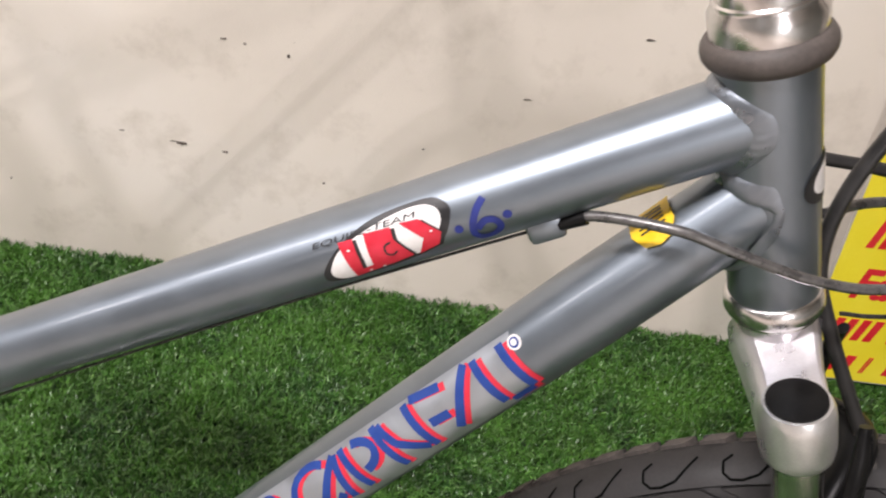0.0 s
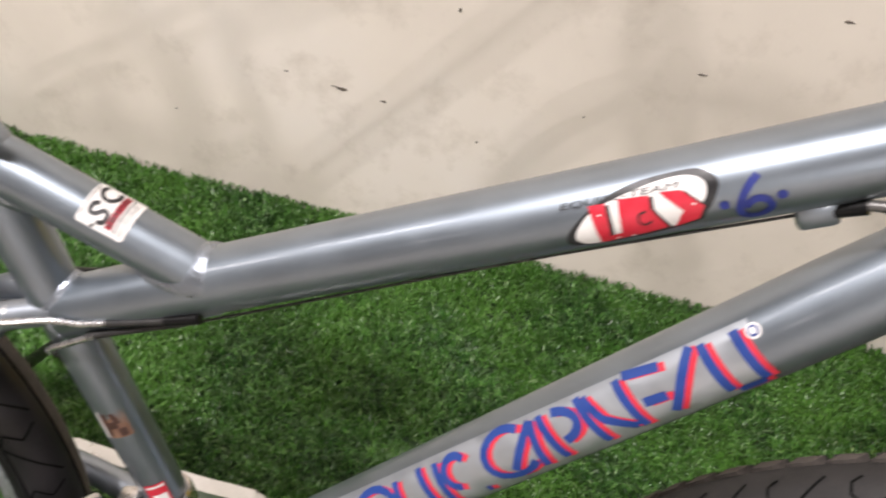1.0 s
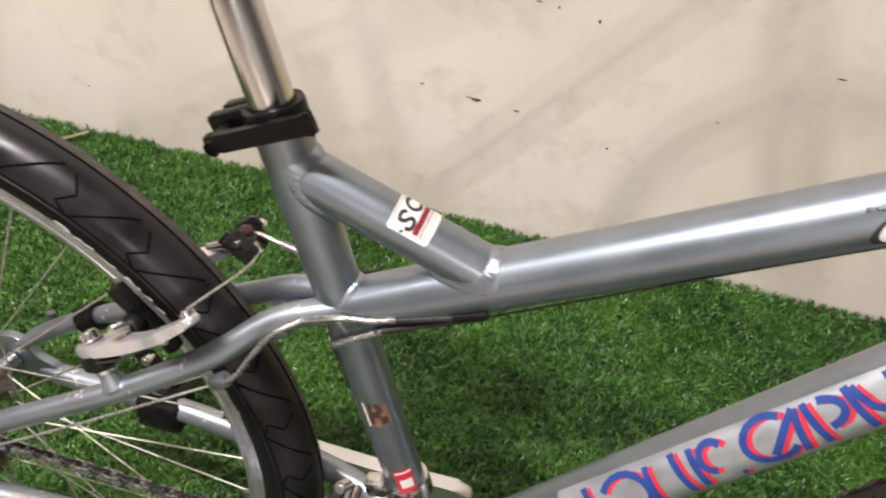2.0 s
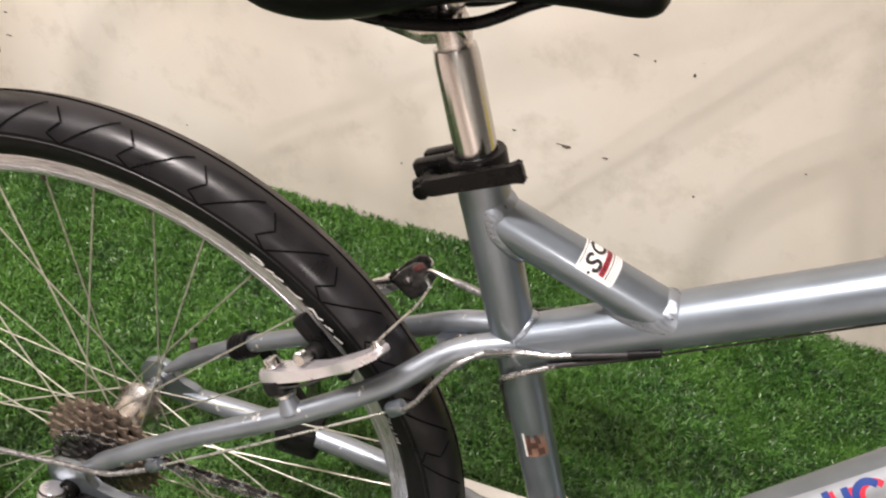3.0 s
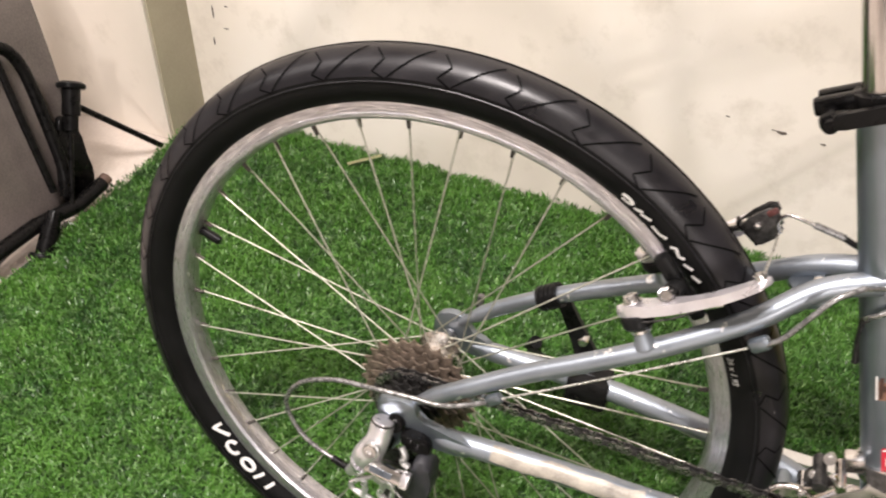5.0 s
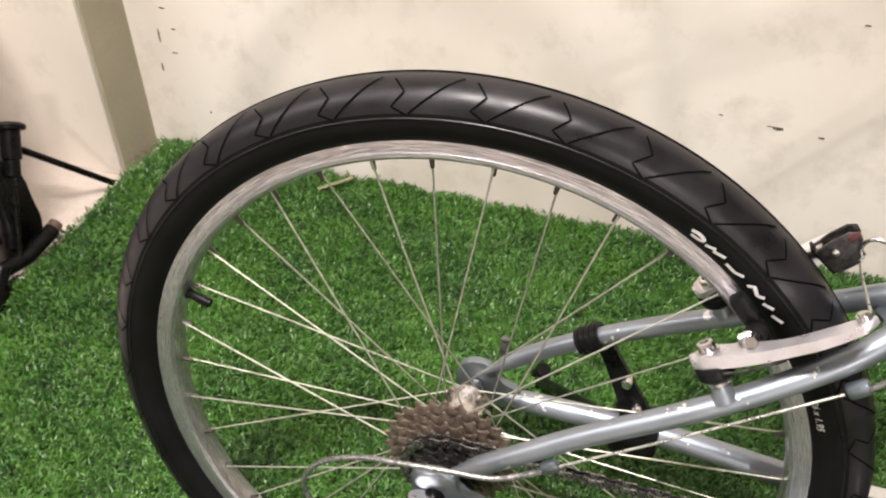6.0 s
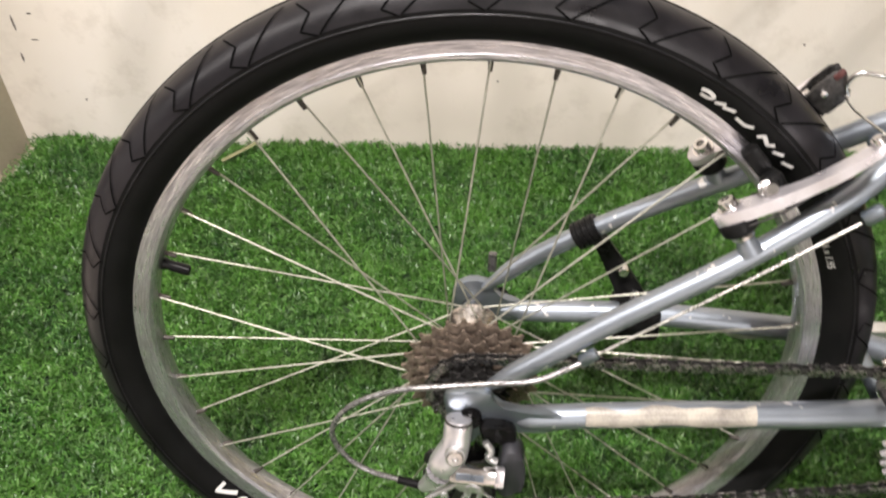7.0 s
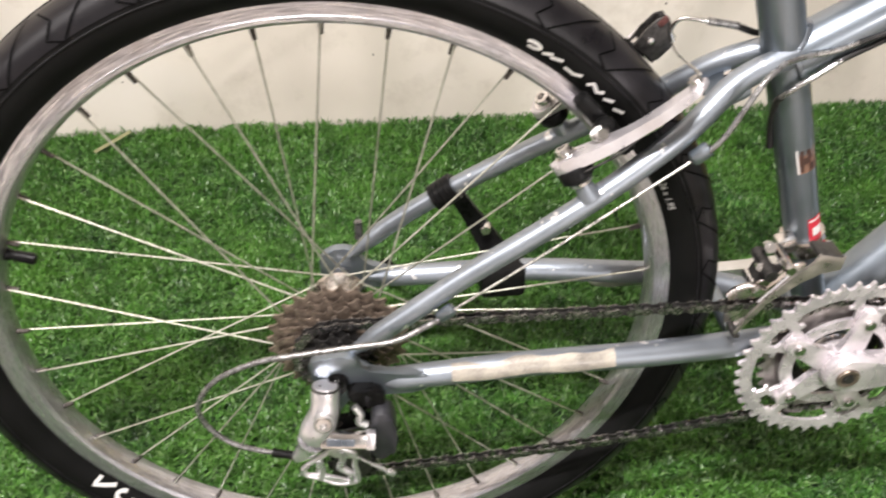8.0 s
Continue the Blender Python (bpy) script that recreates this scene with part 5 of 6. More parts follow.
cable("brake_noodle", [(0.2700, 0.0335, 0.2285), (0.2660, 0.031, 0.2380), (0.2700, 0.027, 0.2480), (0.282, 0.024, 0.2485), (0.298, 0.0225, 0.2455)], 0.0016, CHROME)
cable("cable_ferrule", [(0.2900, 0.0232, 0.2472), (0.3130, 0.022, 0.2430)], 0.0028, SHEATH)
cable("brake_cable_housing", [(0.310, 0.022, 0.2435), (0.335, 0.023, 0.236), (0.37, 0.024, 0.245), (0.42, 0.022, 0.268)], 0.0025, HOSE)
cable("brake_wire", [(0.2690, 0.033, 0.2270), (0.267, 0.010, 0.2280), (TIP_R.x - 0.002, TIP_R.y, TIP_R.z + 0.004)], 0.0010, WIRE)

# ---------------------------------------------------------------- kickstand
stand = group_part("kickstand", bike)
prof = [(0.0096, -0.011), (0.0122, -0.011)]
for k in range(4):
    prof += [(0.0126, -0.0098 + 0.0052 * k), (0.0126, -0.0068 + 0.0052 * k), (0.0116, -0.0064 + 0.0052 * k), (0.0116, -0.0050 + 0.0052 * k)]
part("stay_clamp", lathe(prof + [(0.0122, 0.011), (0.0096, 0.011)], (0.0985, 0.0610, 0.0862), (0.82, -0.06, 0.57), 28, closed=True), BLACK, stand)
out = rounded([(0.094, 0.084), (0.108, 0.087), (0.126, 0.060), (0.146, 0.030), (0.166, -0.004), (0.170, -0.030), (0.148, -0.038), (0.128, -0.030), (0.134, 0.0), (0.124, 0.028), (0.110, 0.058)], 4)
part("stand_plate", slab(out, 0.006, lambda x, y, h: V((x, 0.078 + h, y)), 0.0015), BLACK, stand, "black stamped kickstand bracket")
part("plate_bolt", lathe([(0, 0.006), (0.0042, 0.006), (0.0052, 0.004), (0.0052, -0.004)], (0.1365, 0.0735, 0.036), (0, -1, 0), 14), CHROME, stand)
part("plate_bolt", lathe([(0, 0.006), (0.0042, 0.006), (0.0052, 0.004), (0.0052, -0.004)], (0.1500, 0.0735, 0.006), (0, -1, 0), 14), CHROME, stand)
part("chainstay_clamp", block((0.044, 0.038, 0.036), (0.152, 0.068, -0.014), None, 0.006), BLACK, stand)
foot_w = V((0.02, 0.36, 0.006))
foot_b = lean_m.inverted() @ (foot_w - HUB)
part("stand_leg", sweep(bmesh.new(), [(0.150, 0.088, -0.020), (0.148, 0.100, -0.045), foot_b], 0.0075, 18), BLACK, stand)
part("stand_foot", sweep(bmesh.new(), [foot_b + V((0.012, -0.017, 0.035)), foot_b], [0.010, 0.012], 16), BLACK, stand)

# ---------------------------------------------------------------- seatpost, collar, saddle
part("seatpost", sweep(bmesh.new(), [seat_at(z) for z in (0.20, 0.355, 0.425, 0.431)], [0.0136, 0.0136, 0.0136, 0.0128], 40), POST, bike, "scratched polished steel seatpost")
part("seatpost_neck", sweep(bmesh.new(), [seat_at(0.428), seat_at(0.450)], [0.0100, 0.0104], 30), HUBSTEEL, bike)
collar = group_part("seat_collar", bike)
c = seat_at(0.362)
part("collar_band", lathe([(0.0160, -0.009), (0.0186, -0.009), (0.0190, -0.008), (0.0190, 0.004), (0.0184, 0.0055), (0.0150, 0.0055), (0.0142, 0.0065), (0.0138, 0.004)], c, SEAT_D, 44), BLACKMETAL, collar)
lev = Matrix.Rotation(-0.44, 4, "Y")
side_x, side_z = lev @ V((1, 0, 0)), lev @ V((0, 0, 1))
for y, reach, lift in ((0.013, 0.0, 0.0010), (-0.001, 0.003, 0.0)):
    part("collar_lug", block((0.032, 0.0105, 0.012), c + V((-0.0215 - reach, y, -0.0095 + lift)), lev, 0.0025), BLACKMETAL, collar)
part("lever_pivot", rod(c + V((-0.028, -0.026, -0.018)), c + V((-0.028, 0.019, -0.012)), 0.0050, 18), BLACKMETAL, collar)
part("lever_eye", block((0.020, 0.010, 0.0125), c + V((-0.0255, -0.0185, -0.0155)), lev, 0.004), BLACKMETAL, collar)
out = rounded([(-0.034, 0.0), (-0.031, 0.0055), (-0.020, 0.0056), (0.026, 0.0058), (0.0315, 0.0058), (0.0320, 0.0), (0.0315, -0.0058), (0.026, -0.0058), (-0.020, -0.0054), (-0.031, -0.0050)], 3)
part("quick_release_lever", slab(out, 0.0055, lambda x, y, h: c + V((0.0030, -0.0240 - 0.00012 * x, -0.0010)) + side_x * x + side_z * y + V((0, h, 0)), 0.0010), BLACKMETAL, collar, "flat black quick release lever")

saddle = group_part("saddle", bike)
STATIONS = [(0.137, 0.020, 0.498, 0.520), (0.1415, 0.046, 0.482, 0.530), (0.150, 0.066, 0.466, 0.537), (0.166, 0.077, 0.454, 0.541), (0.186, 0.080, 0.4460, 0.541), (0.208, 0.074, 0.4440, 0.538), (0.232, 0.061, 0.4480, 0.533),
            (0.258, 0.047, 0.4565, 0.528), (0.285, 0.037, 0.4640, 0.523), (0.315, 0.0305, 0.4685, 0.522), (0.345, 0.0275, 0.4700, 0.520), (0.363, 0.0250, 0.4695, 0.515), (0.376, 0.0205, 0.4700, 0.508), (0.3835, 0.0135, 0.4730, 0.501), (0.3860, 0.004, 0.4790, 0.492)]


def station(x):
    for a, b in zip(STATIONS, STATIONS[1:]):
        if x <= b[0]:
            f = (x - a[0]) / (b[0] - a[0])
            return [p + (q - p) * f for p, q in zip(a, b)]
    return STATIONS[-1]


def saddle_ring(row, n=44):
    x, w, zb, zt = row
    mid = zb + (zt - zb) * 0.34
    out = []
    for k in range(n):
        a = 2 * math.pi * k / n
        cy, sy = math.cos(a), math.sin(a)
        e = 0.72 if sy > 0 else 0.62
        y = w * math.copysign(abs(cy) ** e, cy)
        z = mid + (zt - mid) * abs(sy) ** 0.95 if sy > 0 else mid - (mid - zb) * abs(sy) ** 0.75
        out.append(V((x, y, z)))
    return out


bm = bmesh.new()
fine = [station(STATIONS[0][0] + (STATIONS[-1][0] - STATIONS[0][0]) * (0.5 - 0.5 * math.cos(math.pi * i / 48))) for i in range(49)]
rings = [[bm.verts.new(p) for p in saddle_ring(r)] for r in fine]
for a, b in zip(rings, rings[1:]):
    for k in range(44):
        bm.faces.new((a[k], a[(k + 1) % 44], b[(k + 1) % 44], b[k]))
bm.faces.new(rings[0])
bm.faces.new(rings[-1])
for _ in range(4):
    bmesh.ops.smooth_vert(bm, verts=bm.verts, factor=0.4, use_axis_x=True, use_axis_y=True, use_axis_z=True)
cover = part("saddle_cover", bm, SADDLE, saddle, "smooth black vinyl saddle", sharp=80)
for s in (-1, 1):
    part("saddle_rail", sweep(bmesh.new(), spline([(0.150, s * 0.030, 0.470), (0.185, s * 0.026, 0.454), (0.235, s * 0.0225, 0.446), (0.285, s * 0.0225, 0.4535), (0.318, s * 0.018, 0.470), (0.345, s * 0.010, 0.480)]), 0.0036, 14), BLACKMETAL, saddle)
part("rail_clamp", block((0.040, 0.046, 0.005), (0.256, 0, 0.4485), Matrix.Rotation(-0.18, 4, "Y"), 0.002), HUBSTEEL, saddle)
part("rail_clamp_cradle", sweep(bmesh.new(), [(0.232, 0, 0.437), (0.255, 0, 0.436), (0.280, 0, 0.444)], [0.004, 0.007, 0.008], 20, flat=1.3), HUBSTEEL, saddle)
part("clamp_bolt", rod((0.269, 0, 0.437), (0.264, 0, 0.468), 0.005, 14), CHROME, saddle)


def saddle_side(x, z):
    w, zb, zt = station(x)[1:]
    mid = zb + (zt - zb) * 0.34
    f = max(0.0, min(0.98, (z - mid) / (zt - mid))) if z > mid else max(0.0, min(0.98, (mid - z) / (mid - zb)))
    s = f ** (1 / 0.95) if z > mid else f ** (1 / 0.75)
    return V((x, -w * (1 - s * s) ** 0.36 - 0.0006, z))


# brand lettering on the saddle as plain outlined bars
shapes = []
for k in range(8):
    x0 = 0.3145 + k * 0.0056
    zlow, zhigh = 0.4850 - k * 0.0002, 0.4900 - k * 0.0002
    box = [(x0, zlow), (x0 + 0.0040, zlow), (x0 + 0.0052, zhigh), (x0 + 0.0012, zhigh)]
    for a, b in zip(box, box[1:] + box[:1]):
        shapes.append(stroke([a, b], 0.0004))
part("brand_marking", sheet(shapes, saddle_side, 0.003), worn("grey_print", (0.26, 0.26, 0.26), (0.38, 0.38, 0.38), 0.5, 0.0), cover, "pale brand marking as plain outlined bars")

# ---------------------------------------------------------------- prints and stickers on the frame


place_down = on_tube(DOWN_A, DOWN_B, R_DOWN, 0.0005)
place_red = on_tube(DOWN_A, DOWN_B, R_DOWN, 0.0003)
S0, S1 = 0.150, 0.455
# plain slanted bars, arches and dashes in the two colours of the brand print
arch = lambda cx, cy, rx, ry, a0, a1: [(cx + rx * math.cos(radians(a0 + (a1 - a0) * i / 14)), cy + ry * math.sin(radians(a0 + (a1 - a0) * i / 14))) for i in range(15)]
print_marks = [
    [(0.1680, 0.0238), (0.1740, -0.0060)], arch(0.1980, 0.0085, 0.0180, 0.0150, -150, 150), [(0.2195, 0.0225), (0.2180, -0.0060)], [(0.2400, 0.0244), (0.2435, -0.0060)],
    [(0.2535, 0.0230), (0.2540, -0.0050)], arch(0.2675, 0.0130, 0.0090, 0.0095, 35, 260), [(0.2780, -0.0050), (0.2815, -0.0052)],
    arch(0.3060, 0.0105, 0.0170, 0.0145, 50, 320), [(0.3262, 0.0228), (0.3035, 0.0000)], [(0.3268, 0.0228), (0.3225, -0.0055)],
    [(0.3325, 0.0235), (0.3370, -0.0050)], arch(0.3400, 0.0135, 0.0145, 0.0085, 85, -80), [(0.3585, 0.0240), (0.3640, -0.0060)], [(0.3620, 0.0225), (0.3685, 0.0085), (0.3835, -0.0035)],
    [(0.3835, 0.0240), (0.3872, -0.0055)], [(0.3880, 0.0243), (0.4090, 0.0214)], [(0.3935, 0.0076), (0.4065, 0.0067)],
    [(0.4275, 0.0240), (0.4050, -0.0040)], [(0.4330, 0.0228), (0.4350, -0.0060)], [(0.4505, 0.0224), (0.4530, -0.0065)], [(0.4380, -0.0082), (0.4520, -0.0086)],
]


band = [(S0 - 0.012, -0.0125), (S1 - 0.006, -0.0125), (S1 + 0.004, 0.0255), (S0 - 0.004, 0.0290)]
part("print_background", sheet([band], on_tube(DOWN_A, DOWN_B, R_DOWN, 0.00015), 0.006), DECAL, bike, "silver-white decal under the brand print")
part("brand_print_red", sheet([stroke([(x + 0.0034, y - 0.0012) for x, y in p], 0.0046) for p in print_marks], place_red, 0.004), CORAL, bike, "coral red shadow of the brand print as plain strokes")
part("brand_print_blue", sheet([stroke(p, 0.0050) for p in print_marks], place_down, 0.004), BLUEP, bike, "blue brand print as plain strokes")
s_reg = 0.4595
for rr, shade, up in ((0.0040, WHITE, 0.0004), (0.0028, BLUEP, 0.0008), (0.0017, WHITE, 0.0012)):
    part("round_mark", sheet([[(s_reg + rr * math.cos(k * math.pi / 8), 0.0185 + rr * math.sin(k * math.pi / 8)) for k in range(16)]], on_tube(DOWN_A, DOWN_B, R_DOWN, up), 0.004), shade, bike)


def oval(cx, cy, rx, ry, skew=0.0, n=32, p=1.0):
    out = []
    for k in range(n):
        a = 2 * math.pi * k / n
        x, y = math.copysign(abs(math.cos(a)) ** p, math.cos(a)), math.copysign(abs(math.sin(a)) ** p, math.sin(a))
        out.append((cx + rx * x + skew * ry * y, cy + ry * y))
    return out


black = [(0.3092, -0.0045), (0.3110, 0.0000), (0.3185, 0.0065), (0.3300, 0.0128), (0.3423, 0.0168), (0.3571, 0.0182), (0.3705, 0.0176), (0.3768, 0.0125), (0.3764, 0.0070), (0.3702, -0.0022), (0.3600, -0.0072), (0.3450, -0.0098), (0.3300, -0.0104), (0.3160, -0.0095), (0.3105, -0.0075)]
white = [(0.3136, -0.0020), (0.3165, 0.0025), (0.3230, 0.0078), (0.3363, 0.0122), (0.3519, 0.0154), (0.3640, 0.0158), (0.3706, 0.0130), (0.3722, 0.0085), (0.3695, 0.0030), (0.3610, -0.0048), (0.3450, -0.0080), (0.3300, -0.0090), (0.3190, -0.0086), (0.3142, -0.0056)]
badge = part("frame_badge", sheet([rounded(black, 3)], on_tube(TOP_A, TOP_B, R_TOP, 0.0003), 0.003), BLACKP, bike, "black, white and red oval badge with plain shapes")
part("badge_white", sheet([rounded(white, 3)], on_tube(TOP_A, TOP_B, R_TOP, 0.0006), 0.003), WHITE, badge)
red = [[(0.3222, 0.0106), (0.3294, 0.0104), (0.3292, 0.0000), (0.3286, -0.0050), (0.3340, -0.0046), (0.3352, 0.0110), (0.3484, 0.0103), (0.3480, 0.0048), (0.3530, -0.0040), (0.3536, -0.0060), (0.3440, -0.0072), (0.3240, -0.0086)],
       [(0.3529, 0.0107), (0.3618, 0.0101), (0.3701, 0.0016), (0.3669, -0.0041), (0.3565, -0.0064), (0.3614, 0.0012)]]
part("badge_black", sheet([[(x + 0.0018, y - 0.0008) for x, y in q] for q in red], on_tube(TOP_A, TOP_B, R_TOP, 0.0008), 0.003), BLACKP, badge)
part("badge_red", sheet(red, on_tube(TOP_A, TOP_B, R_TOP, 0.0010), 0.003), REDP, badge)
part("badge_ring", sheet([pen([(0.3462, 0.0040), (0.3430, 0.0030), (0.3425, -0.0005), (0.3450, -0.0020), (0.3478, -0.0008)], 0.0009)], on_tube(TOP_A, TOP_B, R_TOP, 0.0013), 0.003), BLACKP, badge)
for x, y in ((0.3262, 0.0060), (0.3318, -0.0068), (0.3540, 0.0085), (0.3385, -0.0070), (0.3660, 0.0035)):
    part("worn_fleck", sheet([oval(x, y, 0.0008, 0.0005, n=8)], on_tube(TOP_A, TOP_B, R_TOP, 0.0013), 0.003), WHITE, badge)

word = lettering("EQUIPE-TEAM", 0.0062)
wide = max(v.co.x for v in word.verts)
w0, w1 = 0.309, 0.3605
place_word = on_tube(TOP_A, TOP_B, R_TOP, 0.0010)
bmesh.ops.triangulate(word, faces=word.faces[:])
for v in word.verts:
    v.co = place_word(w0 + (w1 - w0) * v.co.x / wide + 0.25 * v.co.y, 0.0110 + v.co.y * 0.62)
part("team_lettering", word, BLACKP, bike, "small black lettering")

ink = [pen([(0.3928, 0.0105), (0.3885, 0.0065), (0.3848, 0.0005), (0.3838, -0.0050), (0.3870, -0.0088), (0.3925, -0.0086), (0.3960, -0.0050), (0.3945, -0.0008), (0.3900, 0.0002), (0.3858, -0.0030)], 0.0033, 5)]
ink += [oval(0.3779, -0.0002, 0.0021, 0.0021, n=12), oval(0.4007, 0.0000, 0.0022, 0.0021, n=12)]
part("marker_number", sheet(ink, on_tube(TOP_A, TOP_B, R_TOP, 0.0006), 0.003), INK, bike, "blue marker pen figure six between dots")

place_stub = on_tube(STUB_A, STUB_B, R_STUB, 0.0005)


def tag(x0, x1, y0, y1, skew=0.0):
    return [(x0, y0), (x1, y0 + skew), (x1, y1 + skew), (x0, y1)]


card = [(0.0634, 0.0075), (0.0646, 0.0060), (0.0888, 0.0060), (0.0902, 0.0075), (0.0904, 0.0345), (0.0892, 0.0360), (0.0648, 0.0360), (0.0636, 0.0345)]
shop = part("shop_sticker", sheet([card], place_stub, 0.004), WHITE, bike, "white sticker with black and red marks")
place_mark = on_tube(STUB_A, STUB_B, R_STUB, 0.0008)
fine_marks = [pen([(0.0705, 0.0197), (0.0680, 0.0176), (0.0686, 0.0135), (0.0718, 0.0138), (0.0745, 0.0168), (0.0772, 0.0156), (0.0770, 0.0112), (0.0738, 0.0100)], 0.0024), pen([(0.0685, 0.0325), (0.0676, 0.0275), (0.0698, 0.0234), (0.0740, 0.0229), (0.0768, 0.0266), (0.0764, 0.0318)], 0.0024)]
part("shop_mark_black", sheet(fine_marks + [oval(0.0728, 0.0076, 0.0011, 0.0011, n=10), tag(0.0646, 0.0651, 0.0100, 0.0315), tag(0.0838, 0.0845, 0.0085, 0.0325)], place_mark, 0.004), BLACKP, shop)
part("shop_mark_red", sheet([tag(0.0788, 0.0826, 0.0092, 0.0325)], place_mark, 0.004), worn("dark_red_print", (0.22, 0.012, 0.02), (0.36, 0.02, 0.04), 0.45, 0.0, 200, 900), shop)
part("shop_mark_bars", sheet([tag(0.0796, 0.0818, h, h + 0.0009) for h in (0.0110, 0.0135, 0.0152, 0.0178, 0.0200, 0.0225, 0.0248, 0.0272, 0.0296)], on_tube(STUB_A, STUB_B, R_STUB, 0.0011), 0.004), BLACKP, shop)
part("shop_small_print", sheet([tag(x, x + 0.0006, 0.0085, 0.0300) for x in (0.0858, 0.0874)], place_mark, 0.004), worn("grey_small_print", (0.36, 0.35, 0.34), (0.46, 0.45, 0.44), 0.5, 0.0), shop)

seat_a, seat_b = seat_at(-0.03), seat_at(0.30)


place_seat = on_tube(seat_a, seat_b, 0.0147, 0.0006)
st = part("seat_tube_sticker", sheet([tag(0.1735, 0.1970, -0.0045, 0.0125)], place_seat, 0.004), ORANGEP, bike, "faded orange warning sticker with dark print")
place_fine = on_tube(seat_a, seat_b, 0.0147, 0.0009)
part("sticker_edge", sheet([tag(0.1738, 0.1968, -0.0043, -0.0028)], place_fine, 0.004), WHITE, st)
part("sticker_mark", sheet([tag(0.1755, 0.1955, -0.0022, 0.0004, 0.0010), tag(0.1820, 0.1880, 0.0000, 0.0060), tag(0.1860, 0.1950, 0.0052, 0.0085, -0.0020), tag(0.1750, 0.1815, 0.0052, 0.0100)], place_fine, 0.004), worn("brown_print", (0.03, 0.015, 0.012), (0.08, 0.035, 0.025), 0.5, 0.0), st)
st = part("seat_tube_sticker", sheet([tag(0.095, 0.125, 0.0, 0.0135)], place_seat, 0.004), CORAL, bike, "red and white seat tube sticker")
part("sticker_mark", sheet([tag(0.097, 0.101, 0.002, 0.012), tag(0.106, 0.115, 0.003, 0.012), tag(0.1215, 0.1235, 0.001, 0.0128)], on_tube(seat_a, seat_b, 0.0147, 0.0009), 0.004), WHITE, st)
y0 = 0.548
st = part("yellow_inspection_sticker", sheet([[(y0 - 0.0105, 0.044), (y0 - 0.0118, 0.029), (y0 - 0.008, 0.0205), (y0 - 0.001, 0.0182), (y0 + 0.006, 0.0195), (y0 + 0.0105, 0.026), (y0 + 0.0110, 0.044)]], on_tube(DOWN_A, DOWN_B, R_DOWN, 0.0005), 0.004), YELLOWP, bike, "yellow sticker with tiny print")
part("sticker_mark", sheet([tag(y0 - 0.007, y0 + 0.0065, 0.0265 + 0.0026 * k, 0.0276 + 0.0026 * k) for k in range(5)], on_tube(DOWN_A, DOWN_B, R_DOWN, 0.0008), 0.004), BLACKP, st)
# yellowed protector tape on the drive side chainstay
cs_path = spline([(x, -y, z) for x, y, z in CHAIN], 8)
seg = [p for p in cs_path if 0.083 < p.x < 0.235]
bm = bmesh.new()
rows = []
for p in seg:
    r = 0.0103 + 0.0017 * (p.x - 0.08) / 0.3
    rows.append([bm.verts.new(p + V((0, -math.cos(a) * r * 1.04, math.sin(a) * r * 1.04))) for a in [radians(-8 + 8 * math.sin(p.x * 90) + (14 + 1.6 * math.sin(p.x * 140)) * i) for i in range(7)]])
for a, b in zip(rows, rows[1:]):
    for i in range(6):
        bm.faces.new((a[i], a[i + 1], b[i + 1], b[i]))
part("chainstay_protector", bm, TAPE, bike, "yellowed peeling protector tape")
place_head = on_tube(HEAD_A, HEAD_B, R_HEAD, 0.0005)
emblem = part("head_badge", sheet([oval(0.068, 0.0225, 0.0105, 0.0145, 0.15, n=24)], place_head, 0.003), BLACKP, bike, "black and white head badge")
part("badge_white", sheet([oval(0.069, 0.0250, 0.0080, 0.0120, 0.15, n=24)], on_tube(HEAD_A, HEAD_B, R_HEAD, 0.0008), 0.003), WHITE, emblem)

# ---------------------------------------------------------------- chips, straw, sign, folded stand
chip_rng = random.Random(5)


def chip(x, z, w, h):
    bm = bmesh.new()
    pts = [(w * math.cos(a) * chip_rng.uniform(0.6, 1.1), h * math.sin(a) * chip_rng.uniform(0.5, 1.1)) for a in [k * math.pi / 6 for k in range(12)]]
    slab(pts, 0.0012, lambda px, py, ph: V((x + px, BACK_Y - 0.0004 + ph, z + py)) - wall_north.location, 0.0, bm)
    part("paint_chip", bm, CHIP, wall_north)


for x, z, w, h in ((0.291, 0.260, 0.0085, 0.0030), (0.281, 0.2620, 0.008, 0.0006), (0.355, 0.256, 0.0055, 0.0018), (0.907, 0.522, 0.0070, 0.0016), (0.389, 0.434, 0.0022, 0.0016), (0.361, 0.437, 0.0050, 0.0010), (0.447, 0.425, 0.0022, 0.0030),
                    (0.771, 0.413, 0.0065, 0.0008), (0.205, 0.268, 0.004, 0.0012), (-0.745, 0.262, 0.005, 0.0016), (-0.40, 0.115, 0.0018, 0.0012), (0.02, 0.150, 0.0016, 0.0024), (0.64, 0.31, 0.002, 0.001), (-0.70, 0.10, 0.0016, 0.003), (0.50, 0.225, 0.002, 0.002), (-0.772, 0.330, 0.003, 0.012), (-0.760, 0.300, 0.008, 0.0016), (-0.778, 0.245, 0.002, 0.016), (-0.752, 0.215, 0.007, 0.0014), (-0.785, 0.180, 0.002, 0.010)):
    chip(x, z, w, h)

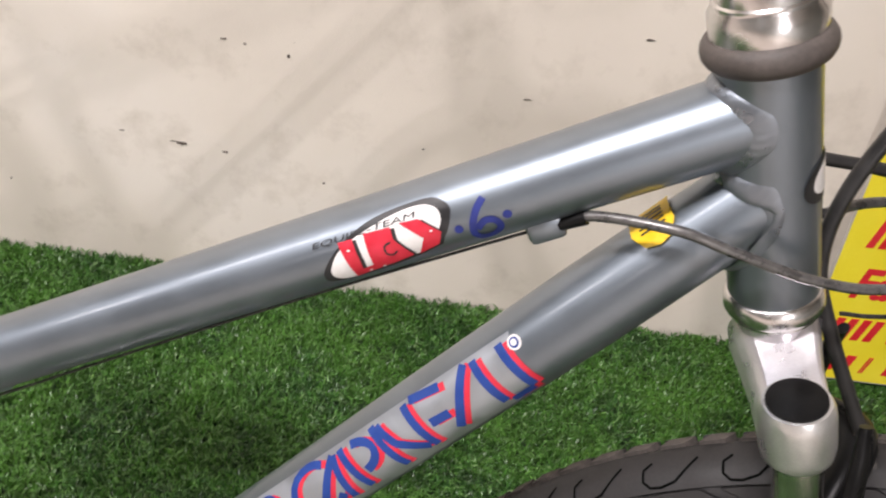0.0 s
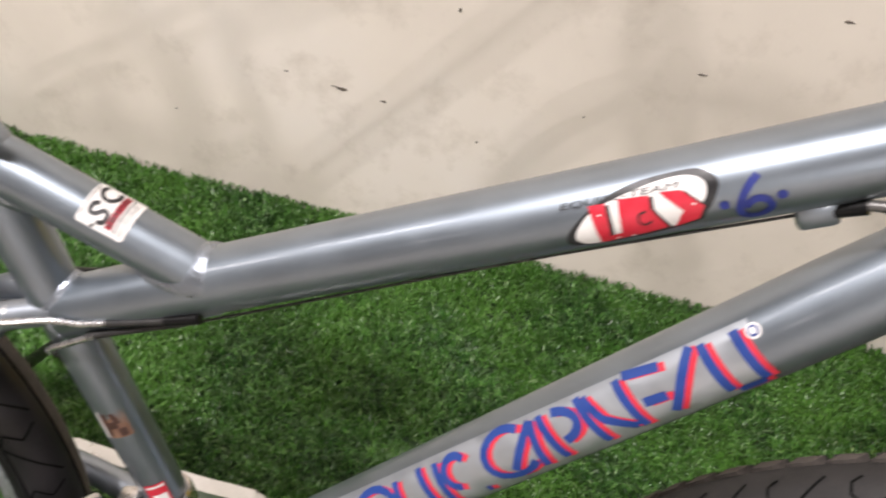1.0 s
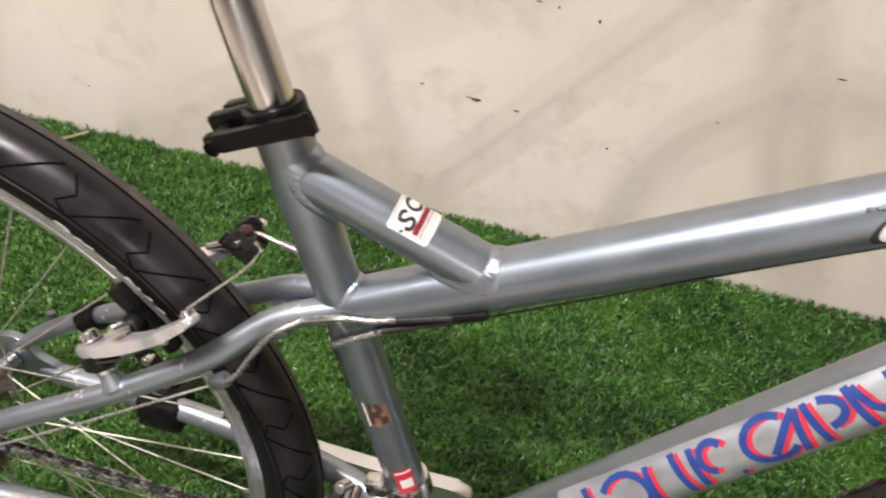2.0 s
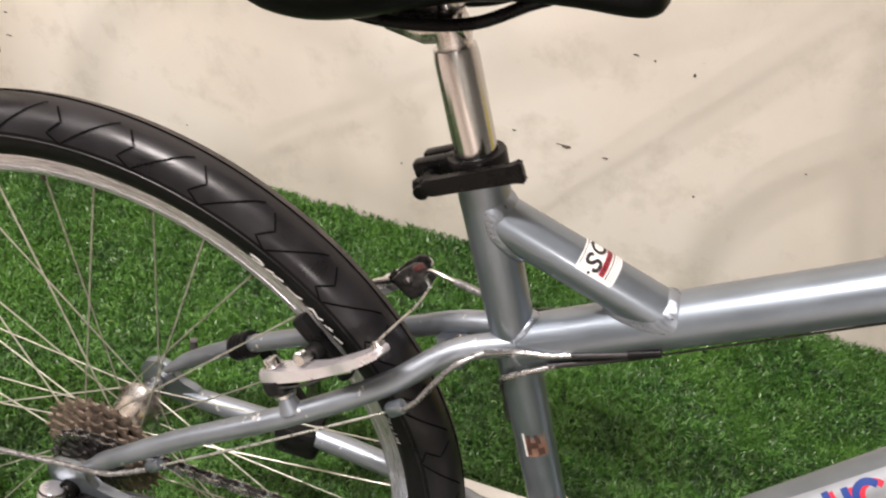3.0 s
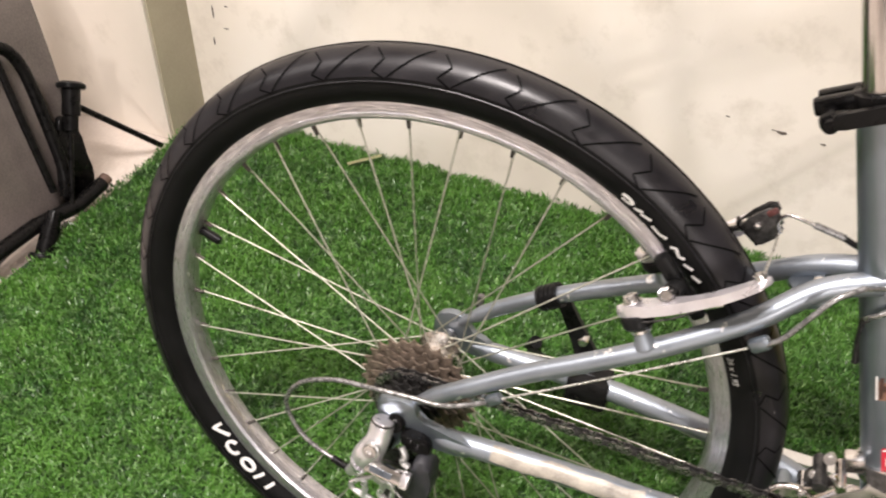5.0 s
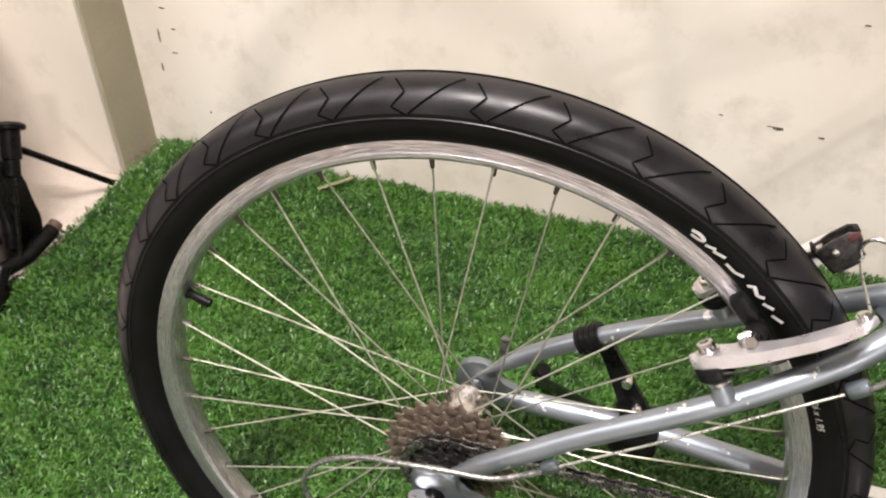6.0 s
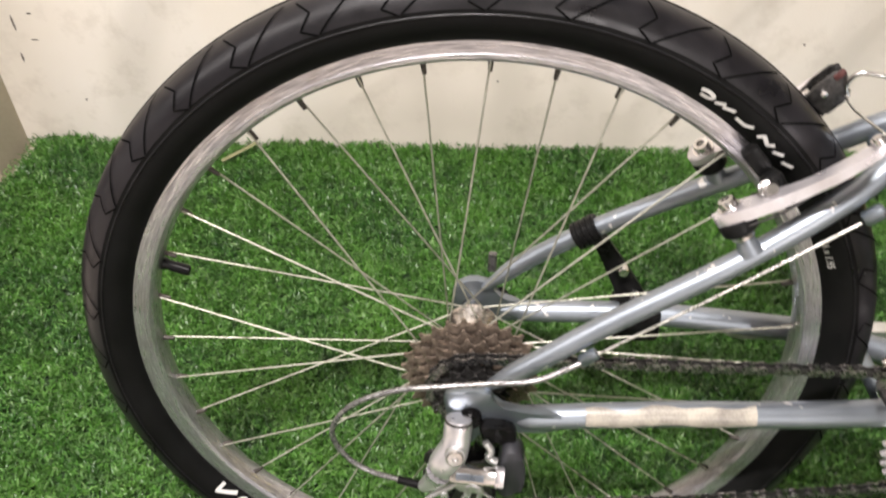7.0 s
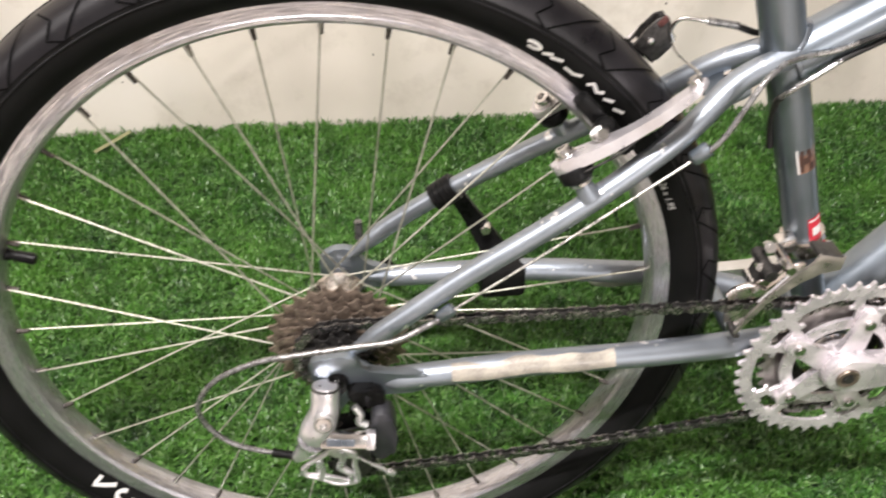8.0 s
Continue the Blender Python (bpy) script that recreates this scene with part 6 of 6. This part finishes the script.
straw = new("straw", link_mesh("straw", block((0.070, 0.0075, 0.0010), (0, 0, 0), None, 0.0004), worn("dry_straw", (0.16, 0.16, 0.07), (0.27, 0.27, 0.14), 0.6, 0.0, 60, 600)))
straw.matrix_world = pose(-0.428, 0.684, 0.031, 6, -4, 44)
tagged(straw, "dry yellow straw lying on the grass", "straw")

sign = new("yellow_sign")
sign.matrix_world = pose(1.290, 0.680, 0.018, -3, 0, -5) @ pose(0, 0, 0, 0, -6, 0)
tagged(sign, "yellow sign board with red print leaning against the wall", "sign")
part("sign_board", block((0.62, 0.006, 0.62), (0.30, 0.004, 0.31), None, 0.001), worn("grey_board", (0.42, 0.40, 0.37), (0.52, 0.50, 0.46), 0.7, 0.0), sign)
part("sign_face", block((0.617, 0.001, 0.612), (0.3000, 0.0002, 0.310), None, 0.0), SIGNY, sign, "yellow printed face")
place_sign = lambda x, y, h: V((x, -0.0009 + h, y))
bm = lettering("Fan", 0.076, 0.0022)
bmesh.ops.triangulate(bm, faces=bm.faces[:])
for v in bm.verts:
    v.co = V((0.022 + v.co.x * 0.85 + v.co.y * 0.22, -0.0012, 0.172 + v.co.y))
part("sign_word", bm, SIGNR, sign, "red heading word", smooth=False)
bm = bmesh.new()
for x0, z0, w, h in ((0.014, 0.088, 0.075, 0.042), (0.105, 0.088, 0.14, 0.042), (0.030, 0.022, 0.045, 0.034), (0.085, 0.022, 0.008, 0.034), (0.120, 0.022, 0.30, 0.034), (0.020, 0.262, 0.17, 0.075), (0.22, 0.262, 0.22, 0.075), (0.17, 0.172, 0.24, 0.045)):
    n = max(2, int(w / 0.017))
    for i in range(n):
        a = x0 + w * i / n
        bar = slab([(a, z0), (a + w / n * 0.62, z0), (a + w / n * 0.62 + h * 0.25, z0 + h), (a + h * 0.25, z0 + h)], 0.0006, place_sign)
        part("print_bar", bar, SIGNR, sign, smooth=False)

rig = new("folded_stand")
O = V((-0.86, 0.30, 0.0))
rig.location = O
tagged(rig, "black folded metal stand with round capped pegs on the floor", "stand")


def tilted(y, z, off=0.03):
    """A point on the stand's leaning side, in its own coordinates; off: how far it stands out."""
    return V((-0.85 + off - 0.28 * z, y, z)) - O


def peg(a, b, r=0.0165):
    d = (b - a).normalized()
    n = (b - a).length
    body = part("peg", lathe([(0.0, 0), (r * 0.72, 0), (r * 0.76, 0.003), (r * 0.76, n * 0.30), (r * 0.95, n * 0.31), (r * 0.95, n - 0.012)], a, d, 26), BLACKMETAL, rig)
    part("peg_cap", lathe([(0.0, 0.0), (r * 1.40, 0.0), (r * 1.52, 0.004), (r * 1.48, 0.008), (r * 1.1, 0.012), (0.0, 0.012)], a + d * (n - 0.013), d, 28), BLACK, body)


panel_mat = worn("dusty_brown_black_panel", (0.060, 0.050, 0.046), (0.170, 0.143, 0.130), 0.40, 0.0, 5, 300, spread=0.12)
out = rounded([(0.04, 0.52), (0.30, 0.54), (0.495, 0.52), (0.470, 0.34), (0.447, 0.21), (0.421, 0.126), (0.410, 0.060), (0.405, 0.014), (0.340, 0.012), (0.20, 0.012), (0.05, 0.014), (0.03, 0.20)], 4)
part("stand_panel", slab(out, 0.018, lambda y, z, h: tilted(y, z, -0.009 + h), 0.004), panel_mat, rig, "dark brown-black side panel")
part("stand_tube", sweep(bmesh.new(), spline([tilted(0.20, 0.320), tilted(0.300, 0.322), tilted(0.352, 0.312), tilted(0.371, 0.270), tilted(0.362, 0.180), tilted(0.347, 0.096), tilted(0.325, 0.055)]), 0.0105, 16), BLACKMETAL, rig)
part("stand_tube", sweep(bmesh.new(), spline([tilted(0.335, 0.300), tilted(0.322, 0.195), tilted(0.309, 0.074)]), 0.0065, 14), BLACKMETAL, rig)
part("stand_strut", sweep(bmesh.new(), [tilted(0.385, 0.150, 0.045), tilted(0.318, 0.045, 0.045)], 0.0045, 12), BLACKMETAL, rig)
part("stand_plate", slab(rounded([(0.420, 0.140), (0.395, 0.165), (0.360, 0.110), (0.330, 0.050), (0.345, 0.030), (0.400, 0.040), (0.412, 0.090)], 4), 0.012, lambda y, z, h: tilted(y, z, 0.016 + h), 0.003), BLACKMETAL, rig)
part("stand_bar", sweep(bmesh.new(), [tilted(0.398, 0.040, 0.04), tilted(0.332, 0.036, 0.04), tilted(0.244, 0.046, 0.03), tilted(0.06, 0.050, 0.03)], 0.0135, 18), BLACKMETAL, rig)
part("bar_end", sweep(bmesh.new(), [tilted(0.395, 0.040, 0.04), tilted(0.412, 0.044, 0.04)], 0.0115, 16), worn("brown_rubber_end", (0.07, 0.04, 0.03), (0.13, 0.08, 0.06), 0.6, 0.0), rig, "brown rubber bar end")
part("stand_bar", sweep(bmesh.new(), [tilted(0.440, 0.165, 0.025), tilted(0.578, 0.012, 0.02)], 0.0058, 14), BLACKMETAL, rig)
peg(tilted(0.398, 0.142), tilted(0.446, 0.212))
peg(tilted(0.277, 0.062, 0.055), tilted(0.212, 0.003, 0.050))
part("stand_foot", block((0.024, 0.030, 0.022), tilted(0.290, 0.008, 0.034), None, 0.005), WHITE, rig, "white plastic foot")
